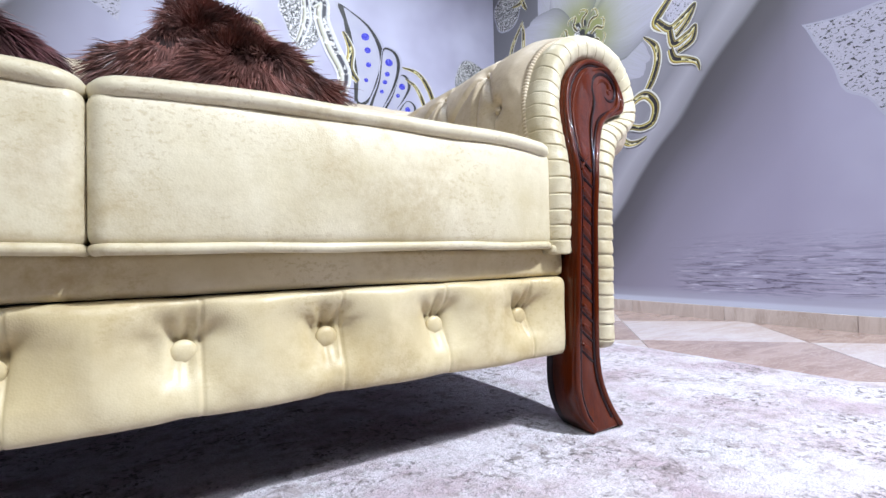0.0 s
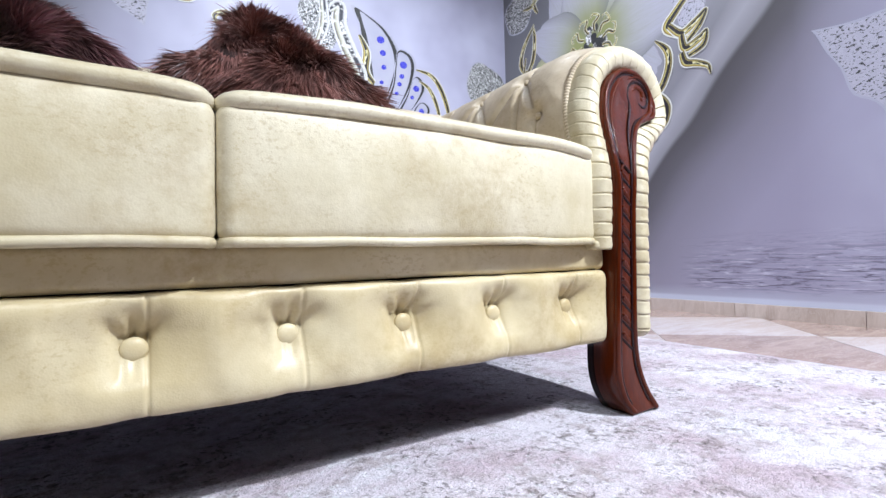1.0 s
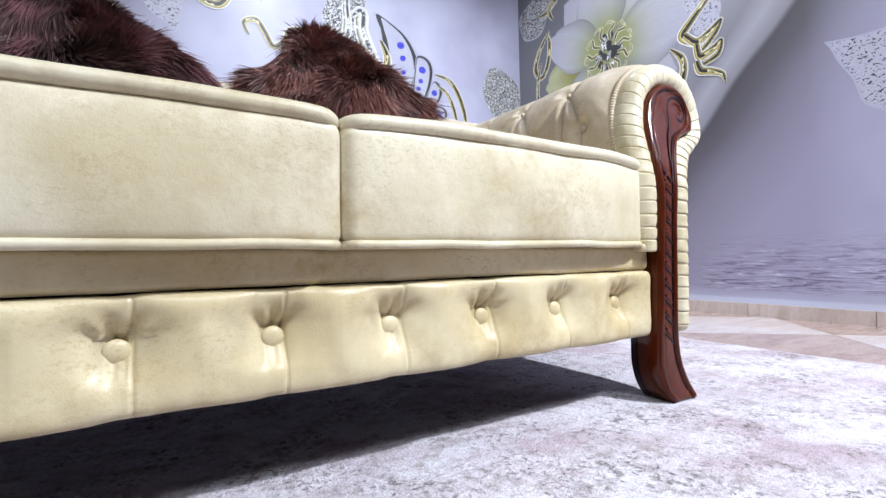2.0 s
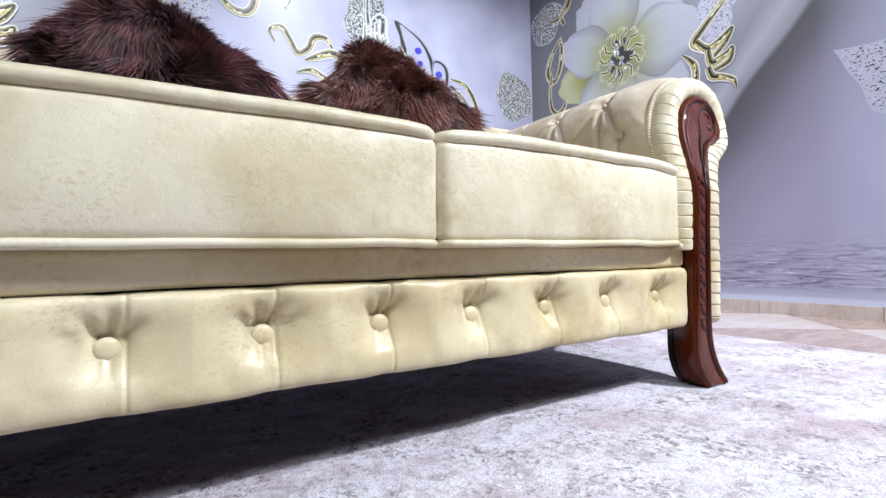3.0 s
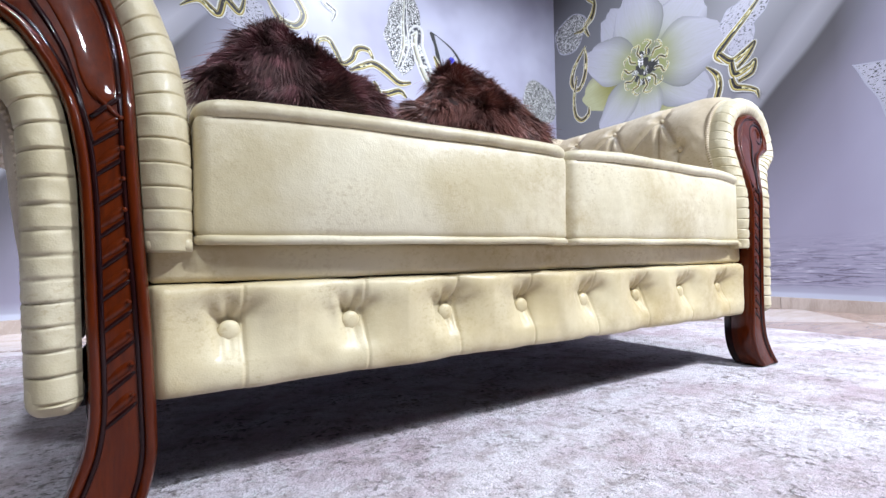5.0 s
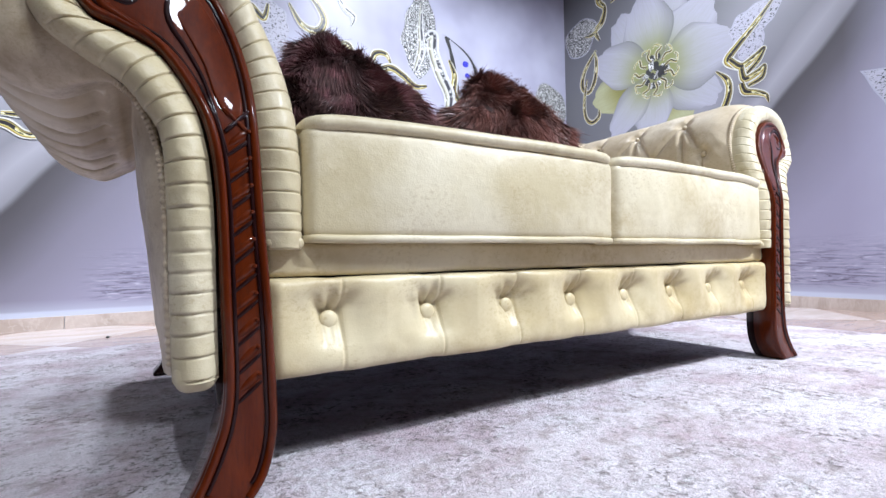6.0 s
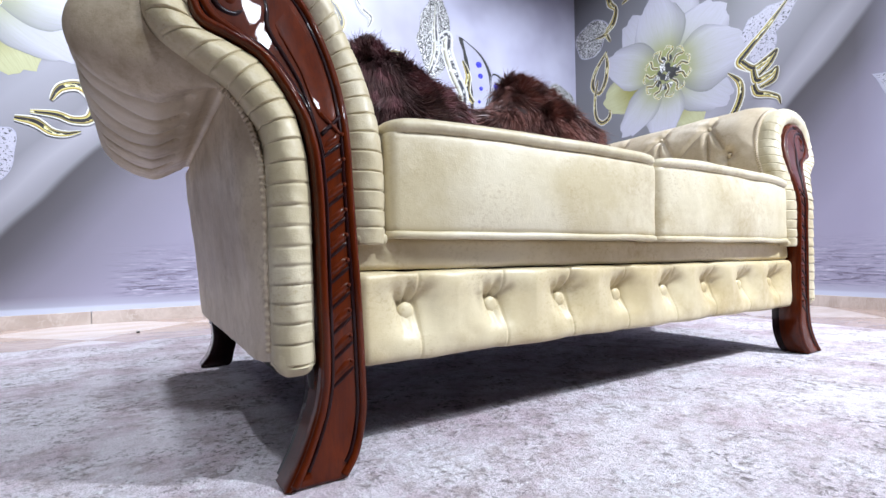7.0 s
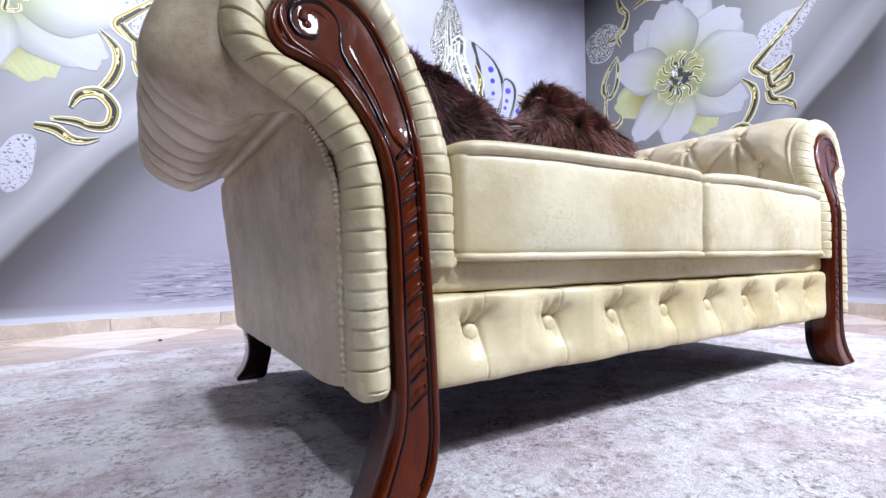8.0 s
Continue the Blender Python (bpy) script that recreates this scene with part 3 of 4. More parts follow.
def build_arm(side):
    def wx(u):
        return CX + side * u

    flip = side < 0
    # upholstered body
    rows = 130
    P = np.zeros((NA, rows, 3))
    for i in range(NA):
        fu, fz = ARM_FRONT[i]
        mu, mz = ARM_MID[i]
        y0 = FRONT + lean(fz) + 0.044
        for j in range(rows):
            v_ = j / (rows - 1)
            y = y0 + (1.655 - y0) * v_ ** 1.15
            s_ = min(max(v_ / 0.15, 0), 1)
            w_ = math.sin(s_ * math.pi / 2) ** 0.85
            shrink = max(0.0, (y - 1.62) / 0.035)
            u, z = fu + (mu - fu) * w_, fz + (mz - fz) * w_
            u += (0.80 - u) * 0.10 * shrink ** 2
            z += (0.55 - z) * 0.05 * shrink ** 2
            P[i, j] = (u, y, z)
    N = np.cross(np.gradient(P, axis=0), np.gradient(P, axis=1))
    N /= np.linalg.norm(N, axis=2, keepdims=True) + 1e-12
    mid = P[NA // 2, 70]
    if np.dot(N[NA // 2, 70], mid - np.array((0.8, mid[1], 0.6))) < 0:
        N = -N
    arc = np.concatenate([[0], np.cumsum(np.linalg.norm(np.diff(ARM_MID, axis=0), axis=1))])

    def arc_at(z):
        return float(np.interp(z, ARM_MID[:NA * 11 // 30, 1], arc[:NA * 11 // 30]))

    upper = [(y, arc_at(0.755)) for y in (0.99, 1.17, 1.35)]
    lower = [(y, arc_at(0.635)) for y in (0.90, 1.08, 1.26, 1.44)]
    lines = []
    for (y, a) in upper:
        lines.append(((y, a), (y - 0.01, a + 0.075)))
        lines.append(((y, a), (y - 0.035, a - 0.20)))
        for (yl, al) in lower:
            if abs(yl - y) < 0.1:
                lines.append(((y, a), (yl, al)))
    for (yl, al) in lower:
        lines.append(((yl, al), (yl, al - 0.18)))
    for i in range(NA):
        for j in range(rows):
            y, a = P[i, j, 1], arc[i]
            dep = 0.0
            if i < NA // 2:
                for (ty, ta) in upper + lower:
                    dd = math.hypot(y - ty, a - ta)
                    dep += 0.020 * math.exp(-(dd / 0.022) ** 2)
                for (p, q) in lines:
                    ax_, ay_, bx_, by_ = p[0], p[1], q[0], q[1]
                    L2 = (bx_ - ax_) ** 2 + (by_ - ay_) ** 2
                    t_ = min(max(((y - ax_) * (bx_ - ax_) + (a - ay_) * (by_ - ay_)) / L2, 0), 1)
                    dd = math.hypot(y - ax_ - t_ * (bx_ - ax_), a - ay_ - t_ * (by_ - ay_))
                    dep = max(dep, 0.016 * math.exp(-(dd / 0.008) ** 2) * (1 - 0.4 * t_))
            elif i < NA * 23 // 30:
                # tucks drawn in round the underside of the roll
                f_ = i / NA
                for k, ty in enumerate((0.93, 1.02, 1.12, 1.24, 1.38, 1.50)):
                    fade = min(max((f_ - 0.575 - 0.012 * (k % 3)) / 0.07, 0), 1)
                    line = ty - 0.10 * (0.767 - f_) + 0.012 * math.sin(f_ * 40 + k * 2)
                    dep += fade * (0.017 * math.exp(-((y - line) / 0.006) ** 2) + 0.005 * math.exp(-((y - line) / 0.03) ** 2))
            if j > 8:
                dep += 0.020 * math.exp(-((i / NA - 0.790) / 0.007) ** 2)
            dep += 0.003 * noise.noise((y * 9, a * 9, side * 3)) + 0.0012 * noise.noise((y * 34, a * 34, side))
            if j > 2:
                P[i, j] -= N[i, j] * dep
    P[:, :, 0] = CX + side * P[:, :, 0]
    bm = grid_mesh(P, False, flip)
    bm.verts.ensure_lookup_table()
    ring = [bm.verts[i * rows + rows - 1] for i in range(NA)]
    f = bm.faces.new(ring if flip else ring[::-1])
    f.normal_update()
    bmesh.ops.triangulate(bm, faces=[f], ngon_method="EAR_CLIP")
    arm = sofa_part("arm", bm, LEATHER_ARM, None, "rolled cream leather arm with a tufted inner side")
    for (ty, ta) in upper + lower:
        i = int(np.interp(ta, arc, range(NA)))
        j = int(np.argmin(abs(P[i, :, 1] - ty)))
        bm = button_mesh(0.009, 0.8)
        for v_ in bm.verts:
            v_.co += Vector(P[i, j]) - Vector((side * 0.004, 0, -0.002))
        sofa_part("button", bm, LEATHER_ARM, arm)

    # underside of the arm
    sofa_part("arm_base", rounded_box(wx(0.735), 1.20, 0.150, 0.065, 0.41, 0.012, 0.006, 2, 2, 1), DARK_CLOTH_GAP_SHADE, arm)

    # pleated border
    inner = catmull([a for a, b in PLEAT], 1300)
    outer = catmull([b for a, b in PLEAT], 1300)
    cen = (inner + outer) / 2
    length = np.concatenate([[0], np.cumsum(np.linalg.norm(np.diff(cen, axis=0), axis=1))])
    K = 19
    P = np.zeros((1300, K, 3))
    for i in range(1300):
        ph = (length[i] / 0.0275 + 0.12 * math.sin(length[i] * 23)) % 1.0
        # each pleat overlaps the next: a long slope, then a sharp step
        h = 0.0026 * (ph ** 0.7 if ph < 0.90 else (1 - ph) / 0.10)
        h -= 0.0045 * math.exp(-(min(ph, 1 - ph) / 0.045) ** 2)
        for k in range(K):
            t_ = min(1.0, k / (K - 4))
            back = max(0, k - (K - 4))
            u, z = inner[i] * (1 - t_) + outer[i] * t_
            bulge = math.sin(math.pi * min(1, t_ * 0.90 + 0.04)) ** 0.5
            y = FRONT + lean(z) + 0.020 + 0.012 * t_ ** 6 - 0.027 * bulge
            amp = h * bulge
            du, dz = outer[i] - inner[i]
            L = math.hypot(du, dz) + 1e-9
            u += du / L * amp * t_ * 0.4
            z += dz / L * amp * t_ * 0.4
            y -= amp * (1 - 0.5 * t_) + 0.0015 * noise.noise((u * 60, z * 60, side))
            u -= du / L * 0.0005 * back
            z -= dz / L * 0.0005 * back
            y += 0.012 * back
            P[i, k] = (wx(u), y, z)
    bm = grid_mesh(P, False, flip)
    bmesh.ops.recalc_face_normals(bm, faces=bm.faces)
    border = sofa_part("pleated_border", bm, LEATHER, arm, "pleated cream leather border")
    # rounded toe that closes the border at its foot
    sofa_part("border_toe", rounded_box(wx(0.786), FRONT + 0.026, 0.167, 0.0250, 0.029, 0.022, 0.018, 3, 3, 2), LEATHER, arm)
    sofa_part("border_hem", rounded_box(wx(0.675), FRONT + 0.025, 0.334, 0.0255, 0.024, 0.009, 0.008, 6, 3, 1), LEATHER, arm)
    # twisted cord on the rim
    pts = []
    for i in range(0, 297):
        u, z = ARM_FRONT[i]
        if z < 0.15:
            continue
        pts.append((wx(0.8 + (u - 0.8) * 1.012), FRONT + lean(z) + 0.050, z))
    pts = catmull(pts, 900)
    rad = [(0.0068 if k < 480 else 0.0048) + 0.0011 * math.sin(k * 1.2) for k in range(900)]
    sofa_part("welt_cord", tube(pts, rad, 8), LEATHER_ARM, arm)

    # carved post
    FACE = FRONT - 0.003
    outline = catmull(WOOD_EDGE, 150)
    outline = [(wx(u), max(z, 0.001)) for u, z in outline]
    post = sofa_part("carved_post", slab(outline, FACE, FRONT + 0.050, 0.006, lean), WOOD, None, "carved glossy mahogany arm post and foot")
    leg = [(u, z) for u, z in catmull(WOOD_EDGE[:4] + [(.694, .17), (.757, .17)] + WOOD_EDGE[-4:], 60)]
    sofa_part("foot_block", slab([(wx(0.745 + (u - 0.745) * 0.90), max(z, 0.002)) for u, z in leg], FRONT + 0.030, FRONT + 0.072, 0, lean), WOOD_DARK_GROOVE_SHADE, post)
    C2 = np.array(catmull(WOOD_EDGE, 400))
    T = np.gradient(C2, axis=0)
    T /= np.linalg.norm(T, axis=1, keepdims=True)
    nrm = np.stack([T[:, 1], -T[:, 0]], axis=1)  # inwards

    def on_face(pts, out=0.0):
        return [(wx(u), FACE - out + lean(z), z) for u, z in pts]

    # The groove is a thin dark cord that paints a groove's shade
    for off, r, low, nm, mat in ((0.0070, 0.0058, 0.006, "border_bead", WOOD), (0.0150, 0.0030, 0.022, "border_groove", WOOD_DARK_GROOVE_SHADE)):
        path = C2 + nrm * off
        sofa_part(nm, tube(on_face([p for p in path if p[1] > low]), r, 8), mat, post)
    # the volute: a raised dark cord, painting a cut's shade, sweeps up the neck and curls in on itself, with a rounded
    # ridge along it
    cut = catmull([(.750, .45), (.762, .50), (.776, .55), (.794, .590), (.808, .614), (.815, .634), (.815, .658), (.822, .680), (.840, .693), (.862, .693), (.878, .681), (.884, .661), (.876, .644), (.859, .638), (.846, .648), (.849, .661)], 170)
    sofa_part("volute_groove", tube(on_face(cut, 0.0012), [0.0016 + 0.0030 * min(1, k / 60) - 0.002 * max(0, (k - 150) / 20) for k in range(170)], 8), WOOD_DARK_GROOVE_SHADE, post)
    ridge = catmull([(.759, .45), (.772, .50), (.789, .545), (.812, .578), (.838, .600), (.866, .617), (.884, .630), (.896, .656), (.892, .684), (.874, .702), (.848, .706), (.822, .697)], 120)
    sofa_part("volute_ridge", tube(on_face(ridge, 0.001), [0.0020 + 0.0042 * math.sin(math.pi * k / 119) for k in range(120)], 8), WOOD, post)
    curl = catmull([(.828, .640), (.829, .660), (.836, .674), (.850, .681), (.864, .675), (.867, .662)], 50)
    sofa_part("volute_curl", tube(on_face(curl, 0.001), [0.003 + 0.005 * k / 49 for k in range(50)], 10), WOOD, post)
    bm = button_mesh(0.0095, 0.7)
    for v_ in bm.verts:
        v_.co += Vector((wx(0.862), FACE + lean(0.657), 0.657))
    sofa_part("volute_eye", bm, WOOD, post)
    # raised smooth panel on the neck below the volute
    neck = catmull([(.730, .505), (.734, .56), (.748, .615), (.772, .660), (.794, .690), (.812, .694), (.806, .660), (.804, .634), (.790, .606), (.774, .570), (.762, .525), (.748, .500)], 72, True)
    sofa_part("neck_panel", slab([(wx(u), z) for u, z in neck], FACE - 0.0030, FACE + 0.004, 0.0028, lean), WOOD, post)
    # crossed cuts where the rope begins; the dark one paints a cut's shade
    for d_ in (-1, 1):
        sofa_part("crossed_cut", tube(on_face([(.722 + 0.030 * q, .494 + d_ * 0.016 * (q - 0.5) * 2) for q in (0, 0.25, 0.5, 0.75, 1)], 0.001), 0.0030, 8), WOOD if d_ > 0 else WOOD_DARK_GROOVE_SHADE, post)
    # rope carving: slanting swells, with a dark cord under each for the cut's shade
    z = 0.150
    while z < 0.480:
        mid_ = 0.7265 + 0.011 * (z - 0.15) / 0.33
        swell, dark = [], []
        for k in range(11):
            f_ = k / 10 - 0.5
            swell.append((mid_ + f_ * 0.030, z - f_ * 0.026))
            dark.append((mid_ + f_ * 0.034, z - 0.0125 - f_ * 0.028))
        sofa_part("rope_swell", tube(on_face(swell, -0.0042), [0.0056, 0.0066, 0.0070, 0.0072, 0.0070, 0.0068, 0.0064, 0.0058, 0.0050, 0.0040, 0.0028], 10), WOOD, post)
        sofa_part("rope_cut", tube(on_face(dark, -0.0004), [0.0018, 0.0024, 0.0028, 0.0030, 0.0030, 0.0028, 0.0028, 0.0026, 0.0024, 0.0020, 0.0014], 8), WOOD_DARK_GROOVE_SHADE, post)
        # Knob added only to catch a glint at the swell's inner end
        bm = button_mesh(0.0030, 0.9)
        for v_ in bm.verts:
            v_.co += Vector((wx(mid_ - 0.0135), FACE - 0.003 + lean(z), z + 0.011))
        sofa_part("rope_bead", bm, WOOD, post)
        z += 0.0355


build_arm(-1)
build_arm(1)

# rolled back between the arms
BACK = catmull([(1.30, .32), (1.335, .48), (1.375, .62), (1.415, .73), (1.46, .79), (1.52, .812), (1.60, .80), (1.65, .75), (1.668, .66), (1.664, .50), (1.660, .30), (1.657, .145)], 70)
xs = np.linspace(CX - 0.80, CX + 0.80, 140)
P = np.zeros((len(xs), 70, 3))
for i, x in enumerate(xs):
    for k in range(70):
        y, z = BACK[k]
        dep = 0.0
        for r_, zz, off in ((0, 0.755, 0.0), (1, 0.64, 0.09)):
            bx = round((x - CX - off) / 0.18) * 0.18 + CX + off
            if k < 40:
                dep += 0.018 * math.exp(-(math.hypot(x - bx, z - zz) / 0.024) ** 2)
                dep += 0.006 * math.exp(-((x - bx) / 0.008) ** 2) * (1 if z > zz and r_ == 0 else 0)
        P[i, k] = (x, y + dep, z - 0.3 * dep + 0.002 * noise.noise((x * 8, k * 0.2, 0)))
bm = grid_mesh(P)
bmesh.ops.recalc_face_normals(bm, faces=bm.faces)
sofa_part("backrest", bm, LEATHER_ARM, None, "low rolled cream leather backrest")

# back feet: outward sabre legs
for side in (-1, 1):
    o = catmull([(.727, .16), (.727, .08), (.735, .04), (.750, .001), (.820, .001), (.802, .035), (.790, .08), (.790, .16)], 48, True)
    o = [(CX + side * u, max(z, 0.001)) for u, z in o]
    sofa_part("back_leg", slab(o, 1.592, 1.650, 0.005), WOOD_DARK_GROOVE_SHADE, None, "dark mahogany sabre leg")


n = Nodes("pale_metal")
BRACKET = n.done(n.ramp(n.noise(n.coords(), 40.0), [(0.3, 0.5), (0.7, 0.65)]), 0.4, None, Metallic=0.6)
for side in (-1, 1):
    sofa_part("leg_bracket", rounded_box(CX + side * 0.785, 1.622, 0.128, 0.012, 0.02, 0.006, 0.002, 1, 1, 1), BRACKET, None, "small pale metal leg bracket")


# ---------------------------------------------------------------- fur pillows
def fur_pillow(label, centre, turn, tilt, half, thick, skew, material, seed, count):
    rng = np.random.default_rng(seed)
    thing = empty("fur_pillow", centre)
    tagged(thing, label, "pillow", "fur pillows on the sofa")

    def surface(ang, rho, face):
        e = 1.02
        c_, s_ = np.cos(ang), np.sin(ang)
        r = (np.abs(c_) ** e + np.abs(s_) ** e) ** (-1 / e)
        x, z = half * r * rho * c_, half * r * rho * s_
        x = x + skew * np.maximum(z, 0) * -1
        y = face * thick * (1 - rho ** 2.6) ** 0.62
        return np.stack([x, y, z], axis=-1)

    A, R = 72, 18
    rot = np.array(pose(0, 0, 0, tilt, 0, turn).to_3x3())
    P = []
    for face in (-1, 1):
        G = np.zeros((A, R, 3))
        for i in range(A):
            for j in range(R):
                G[i, j] = surface(2 * math.pi * i / A, (j + 0.02) / (R - 1 + 0.02), face)
        P.append(G @ rot.T)
    bm = bmesh.new()
    for G, fl in zip(P, (False, True)):
        b2 = grid_mesh(G, True, fl)
        me = bpy.data.meshes.new("t")
        b2.to_mesh(me)
        b2.free()
        bm.from_mesh(me)
        bpy.data.meshes.remove(me)
    bmesh.ops.remove_doubles(bm, verts=bm.verts, dist=1e-4)
    bmesh.ops.recalc_face_normals(bm, faces=bm.faces)
    part("cover", bm, FUR_BACKING, thing)
    # strands: tapering blades that lie along a combed direction in tufts
    ang = rng.uniform(0, 2 * math.pi, count)
    rho = np.sqrt(rng.uniform(0, 1, count)) * 0.995
    face = np.where(rng.uniform(size=count) < 0.74, -1.0, 1.0)
    edge = rng.uniform(size=count) < 0.22
    rho[edge] = 1 - 0.05 * rng.uniform(size=edge.sum())
    B = surface(ang, rho, face)
    eps = 1e-3
    ta = surface(ang + eps, rho, face) - B
    tr = surface(ang, np.maximum(rho - eps, 1e-4), face) - B
    nn = np.cross(ta, tr)
    nn /= np.linalg.norm(nn, axis=1, keepdims=True) + 1e-12
    nn = np.where((np.sum(nn * (B * np.array((0.3, 1, 0.3))), axis=1) < 0)[:, None], -nn, nn)
    B, nn = B @ rot.T, nn @ rot.T
    outw = B / (np.linalg.norm(B, axis=1, keepdims=True) + 1e-9)
    comb = np.zeros((count, 3))
    clump = np.zeros((count, 3))
    for i in range(count):
        p = Vector(B[i])
        comb[i] = noise.noise_vector(p * 7 + Vector((seed, 0, 0)))
        clump[i] = noise.noise_vector(p * 19 + Vector((0, seed, 0)))
    peak = np.array((-skew * half, 0, half)) @ rot.T
    away = B - peak
    away /= np.linalg.norm(away, axis=1, keepdims=True) + 1e-9
    D = nn * 0.34 + outw * 0.30 + comb * 0.60 + clump * 0.70 + away * 0.60 + rng.normal(0, 0.07, (count, 3))
    D /= np.linalg.norm(D, axis=1, keepdims=True)
    Ln = rng.uniform(0.034, 0.064, count) * np.where(edge, 1.3, 1.0) * np.where(rng.uniform(size=count) < 0.06, 1.45, 1.0)
    side = np.cross(D, rng.normal(0, 1, (count, 3)))
    side /= np.linalg.norm(side, axis=1, keepdims=True) + 1e-9
    droop = np.array((0, 0, -1.0)) * 0.22 + comb * 0.30 - nn * 0.12
    V = np.zeros((count, 7, 3))
    wid = rng.uniform(0.0008, 0.0015, count)[:, None]
    for k, (t_, wf) in enumerate(((0.0, 1.0), (0.4, 0.85), (0.75, 0.55))):
        c_ = B - nn * 0.003 + D * (Ln * t_)[:, None] + droop * (Ln * t_ * t_)[:, None]
        V[:, 2 * k] = c_ - side * wid * wf
        V[:, 2 * k + 1] = c_ + side * wid * wf
    V[:, 6] = B + D * Ln[:, None] + droop * Ln[:, None]
    base = (np.arange(count) * 7)[:, None]
    F = []
    for q in ((0, 1, 3, 2), (2, 3, 5, 4)):
        F.append(base + np.array(q))
    quads = np.concatenate(F).tolist()
    tris = (base + np.array((4, 5, 6))).tolist()
    me = bpy.data.meshes.new("fur")
    me.from_pydata(V.reshape(-1, 3).tolist(), [], quads + tris)
    me.materials.append(material)
    me.polygons.foreach_set("use_smooth", [True] * len(me.polygons))
    ob = new("fur", me)
    ob.parent = thing
    tagged(ob, kind="stuff")
    return thing


fur_pillow("large dark plum-brown long-haired fur pillow leaning on the backrest", (-0.322, 1.29, 0.728), 4, -30, 0.238, 0.085, 0.30, FUR_MATS[1], 3, 62000)
chestnut = fur_pillow("chestnut brown long-haired fur pillow leaning on the backrest", (0.240, 1.29, 0.735), -3, -28, 0.232, 0.085, 0.30, FUR_MATS[0], 8, 62000)
n = Nodes("black_fabric_tag")
TAG = n.done(n.ramp(n.noise(n.coords(), 300.0), [(0.3, 0.006), (0.7, 0.02)]), 0.8)
part("tag", rounded_box(-0.012, 0.100, 0.222, 0.014, 0.0012, 0.009, 0.001, 1, 1, 1), TAG, chestnut, "small black fabric tag").rotation_euler = (0, 0.12, 0)

# ---------------------------------------------------------------- print on the walls


def flat(name, outline, material, parent, lift, uv=None):
    """A flat printed shape: outline in (along, up), lift in millimetres off the wall."""
    bm = bmesh.new()
    vs = [bm.verts.new((h, -lift * 0.0003, z)) for h, z in outline]
    f = bm.faces.new(vs)
    f.normal_update()
    if f.normal.y > 0:
        f.normal_flip()
    bmesh.ops.triangulate(bm, faces=[f])
    return part(name, bm, material, parent, "", False)


def ribbon(name, points, widths, material, parent, lift, count=60):
    """A printed band along a line, with u along and v across."""
    C_ = catmull(points, count)
    W = np.interp(np.linspace(0, 1, count), np.linspace(0, 1, len(widths)), widths)
    T = np.gradient(C_, axis=0)
    T /= np.linalg.norm(T, axis=1, keepdims=True) + 1e-9
    nr = np.stack([-T[:, 1], T[:, 0]], axis=1)
    bm = bmesh.new()
    uvl = bm.loops.layers.uv.new("uv")
    rows = []
    m_ = 5
    for i in range(count):
        row = []
        for k in range(m_):
            f_ = k / (m_ - 1) - 0.5
            p = C_[i] + nr[i] * W[i] * f_ * 2.15
            row.append(bm.verts.new((p[0], -0.0003 * (lift + 0.004 * i) - 0.0001 * math.cos(f_ * math.pi), p[1])))
        rows.append(row)
    total = np.linalg.norm(np.diff(C_, axis=0), axis=1).sum()
    for i in range(count - 1):
        for k in range(m_ - 1):
            f = bm.faces.new((rows[i][k], rows[i + 1][k], rows[i + 1][k + 1], rows[i][k + 1]))
            for lp, (a, b) in zip(f.loops, ((i, k), (i + 1, k), (i + 1, k + 1), (i, k + 1))):
                lp[uvl].uv = (a / (count - 1) * total * 2.2, b / (m_ - 1))
            f.normal_update()
            if f.normal.y > 0:
                f.normal_flip()
    return part(name, bm, material, parent, "", False)


def petal(parent, centre, tip, width, material, lift, seed):
    """A broad petal with a frilled end; u from the heart out, v across."""
    c_, t_ = np.array(centre), np.array(tip)
    ax_ = t_ - c_
    nr = np.array((-ax_[1], ax_[0])) / np.linalg.norm(ax_)
    bm = bmesh.new()
    uvl = bm.loops.layers.uv.new("uv")
    I, K = 22, 15
    rows = []
    for i in range(I):
        a = i / (I - 1)
        row = []
        w_ = width * (0.10 + 0.90 * math.sin(math.pi * min(0.5, a * 0.72)) ** 1.2)
        for k in range(K):
            f_ = k / (K - 1) * 2 - 1
            reach = 1 - 0.24 * abs(f_) ** 2.2 + 0.022 * math.sin(f_ * 9 + seed) + 0.012 * math.sin(f_ * 17 + seed * 2)
            p = c_ + ax_ * a * reach + nr * f_ * w_ * (1 - 0.22 * max(0, a - 0.75) / 0.25)
            row.append(bm.verts.new((p[0], -0.0003 * lift, p[1])))
        rows.append(row)
    for i in range(I - 1):
        for k in range(K - 1):
            f = bm.faces.new((rows[i][k], rows[i + 1][k], rows[i + 1][k + 1], rows[i][k + 1]))
            for lp, (a, b) in zip(f.loops, ((i, k), (i + 1, k), (i + 1, k + 1), (i, k + 1))):
                lp[uvl].uv = (a / (I - 1), b / (K - 1))
            f.normal_update()
            if f.normal.y > 0:
                f.normal_flip()
    return part("petal", bm, material, parent, "", False)


def blob(centre, a, b, turn, wob, seed, count=40):
    out = []
    for k in range(count):
        t_ = 2 * math.pi * k / count
        r = 1 + wob * math.sin(3 * t_ + seed) + wob * 0.7 * math.sin(5 * t_ + seed * 2.3)
        x, y = a * r * math.cos(t_), b * r * math.sin(t_)
        c_, s_ = math.cos(radians(turn)), math.sin(radians(turn))
        out.append((centre[0] + x * c_ - y * s_, centre[1] + x * s_ + y * c_))
    return out


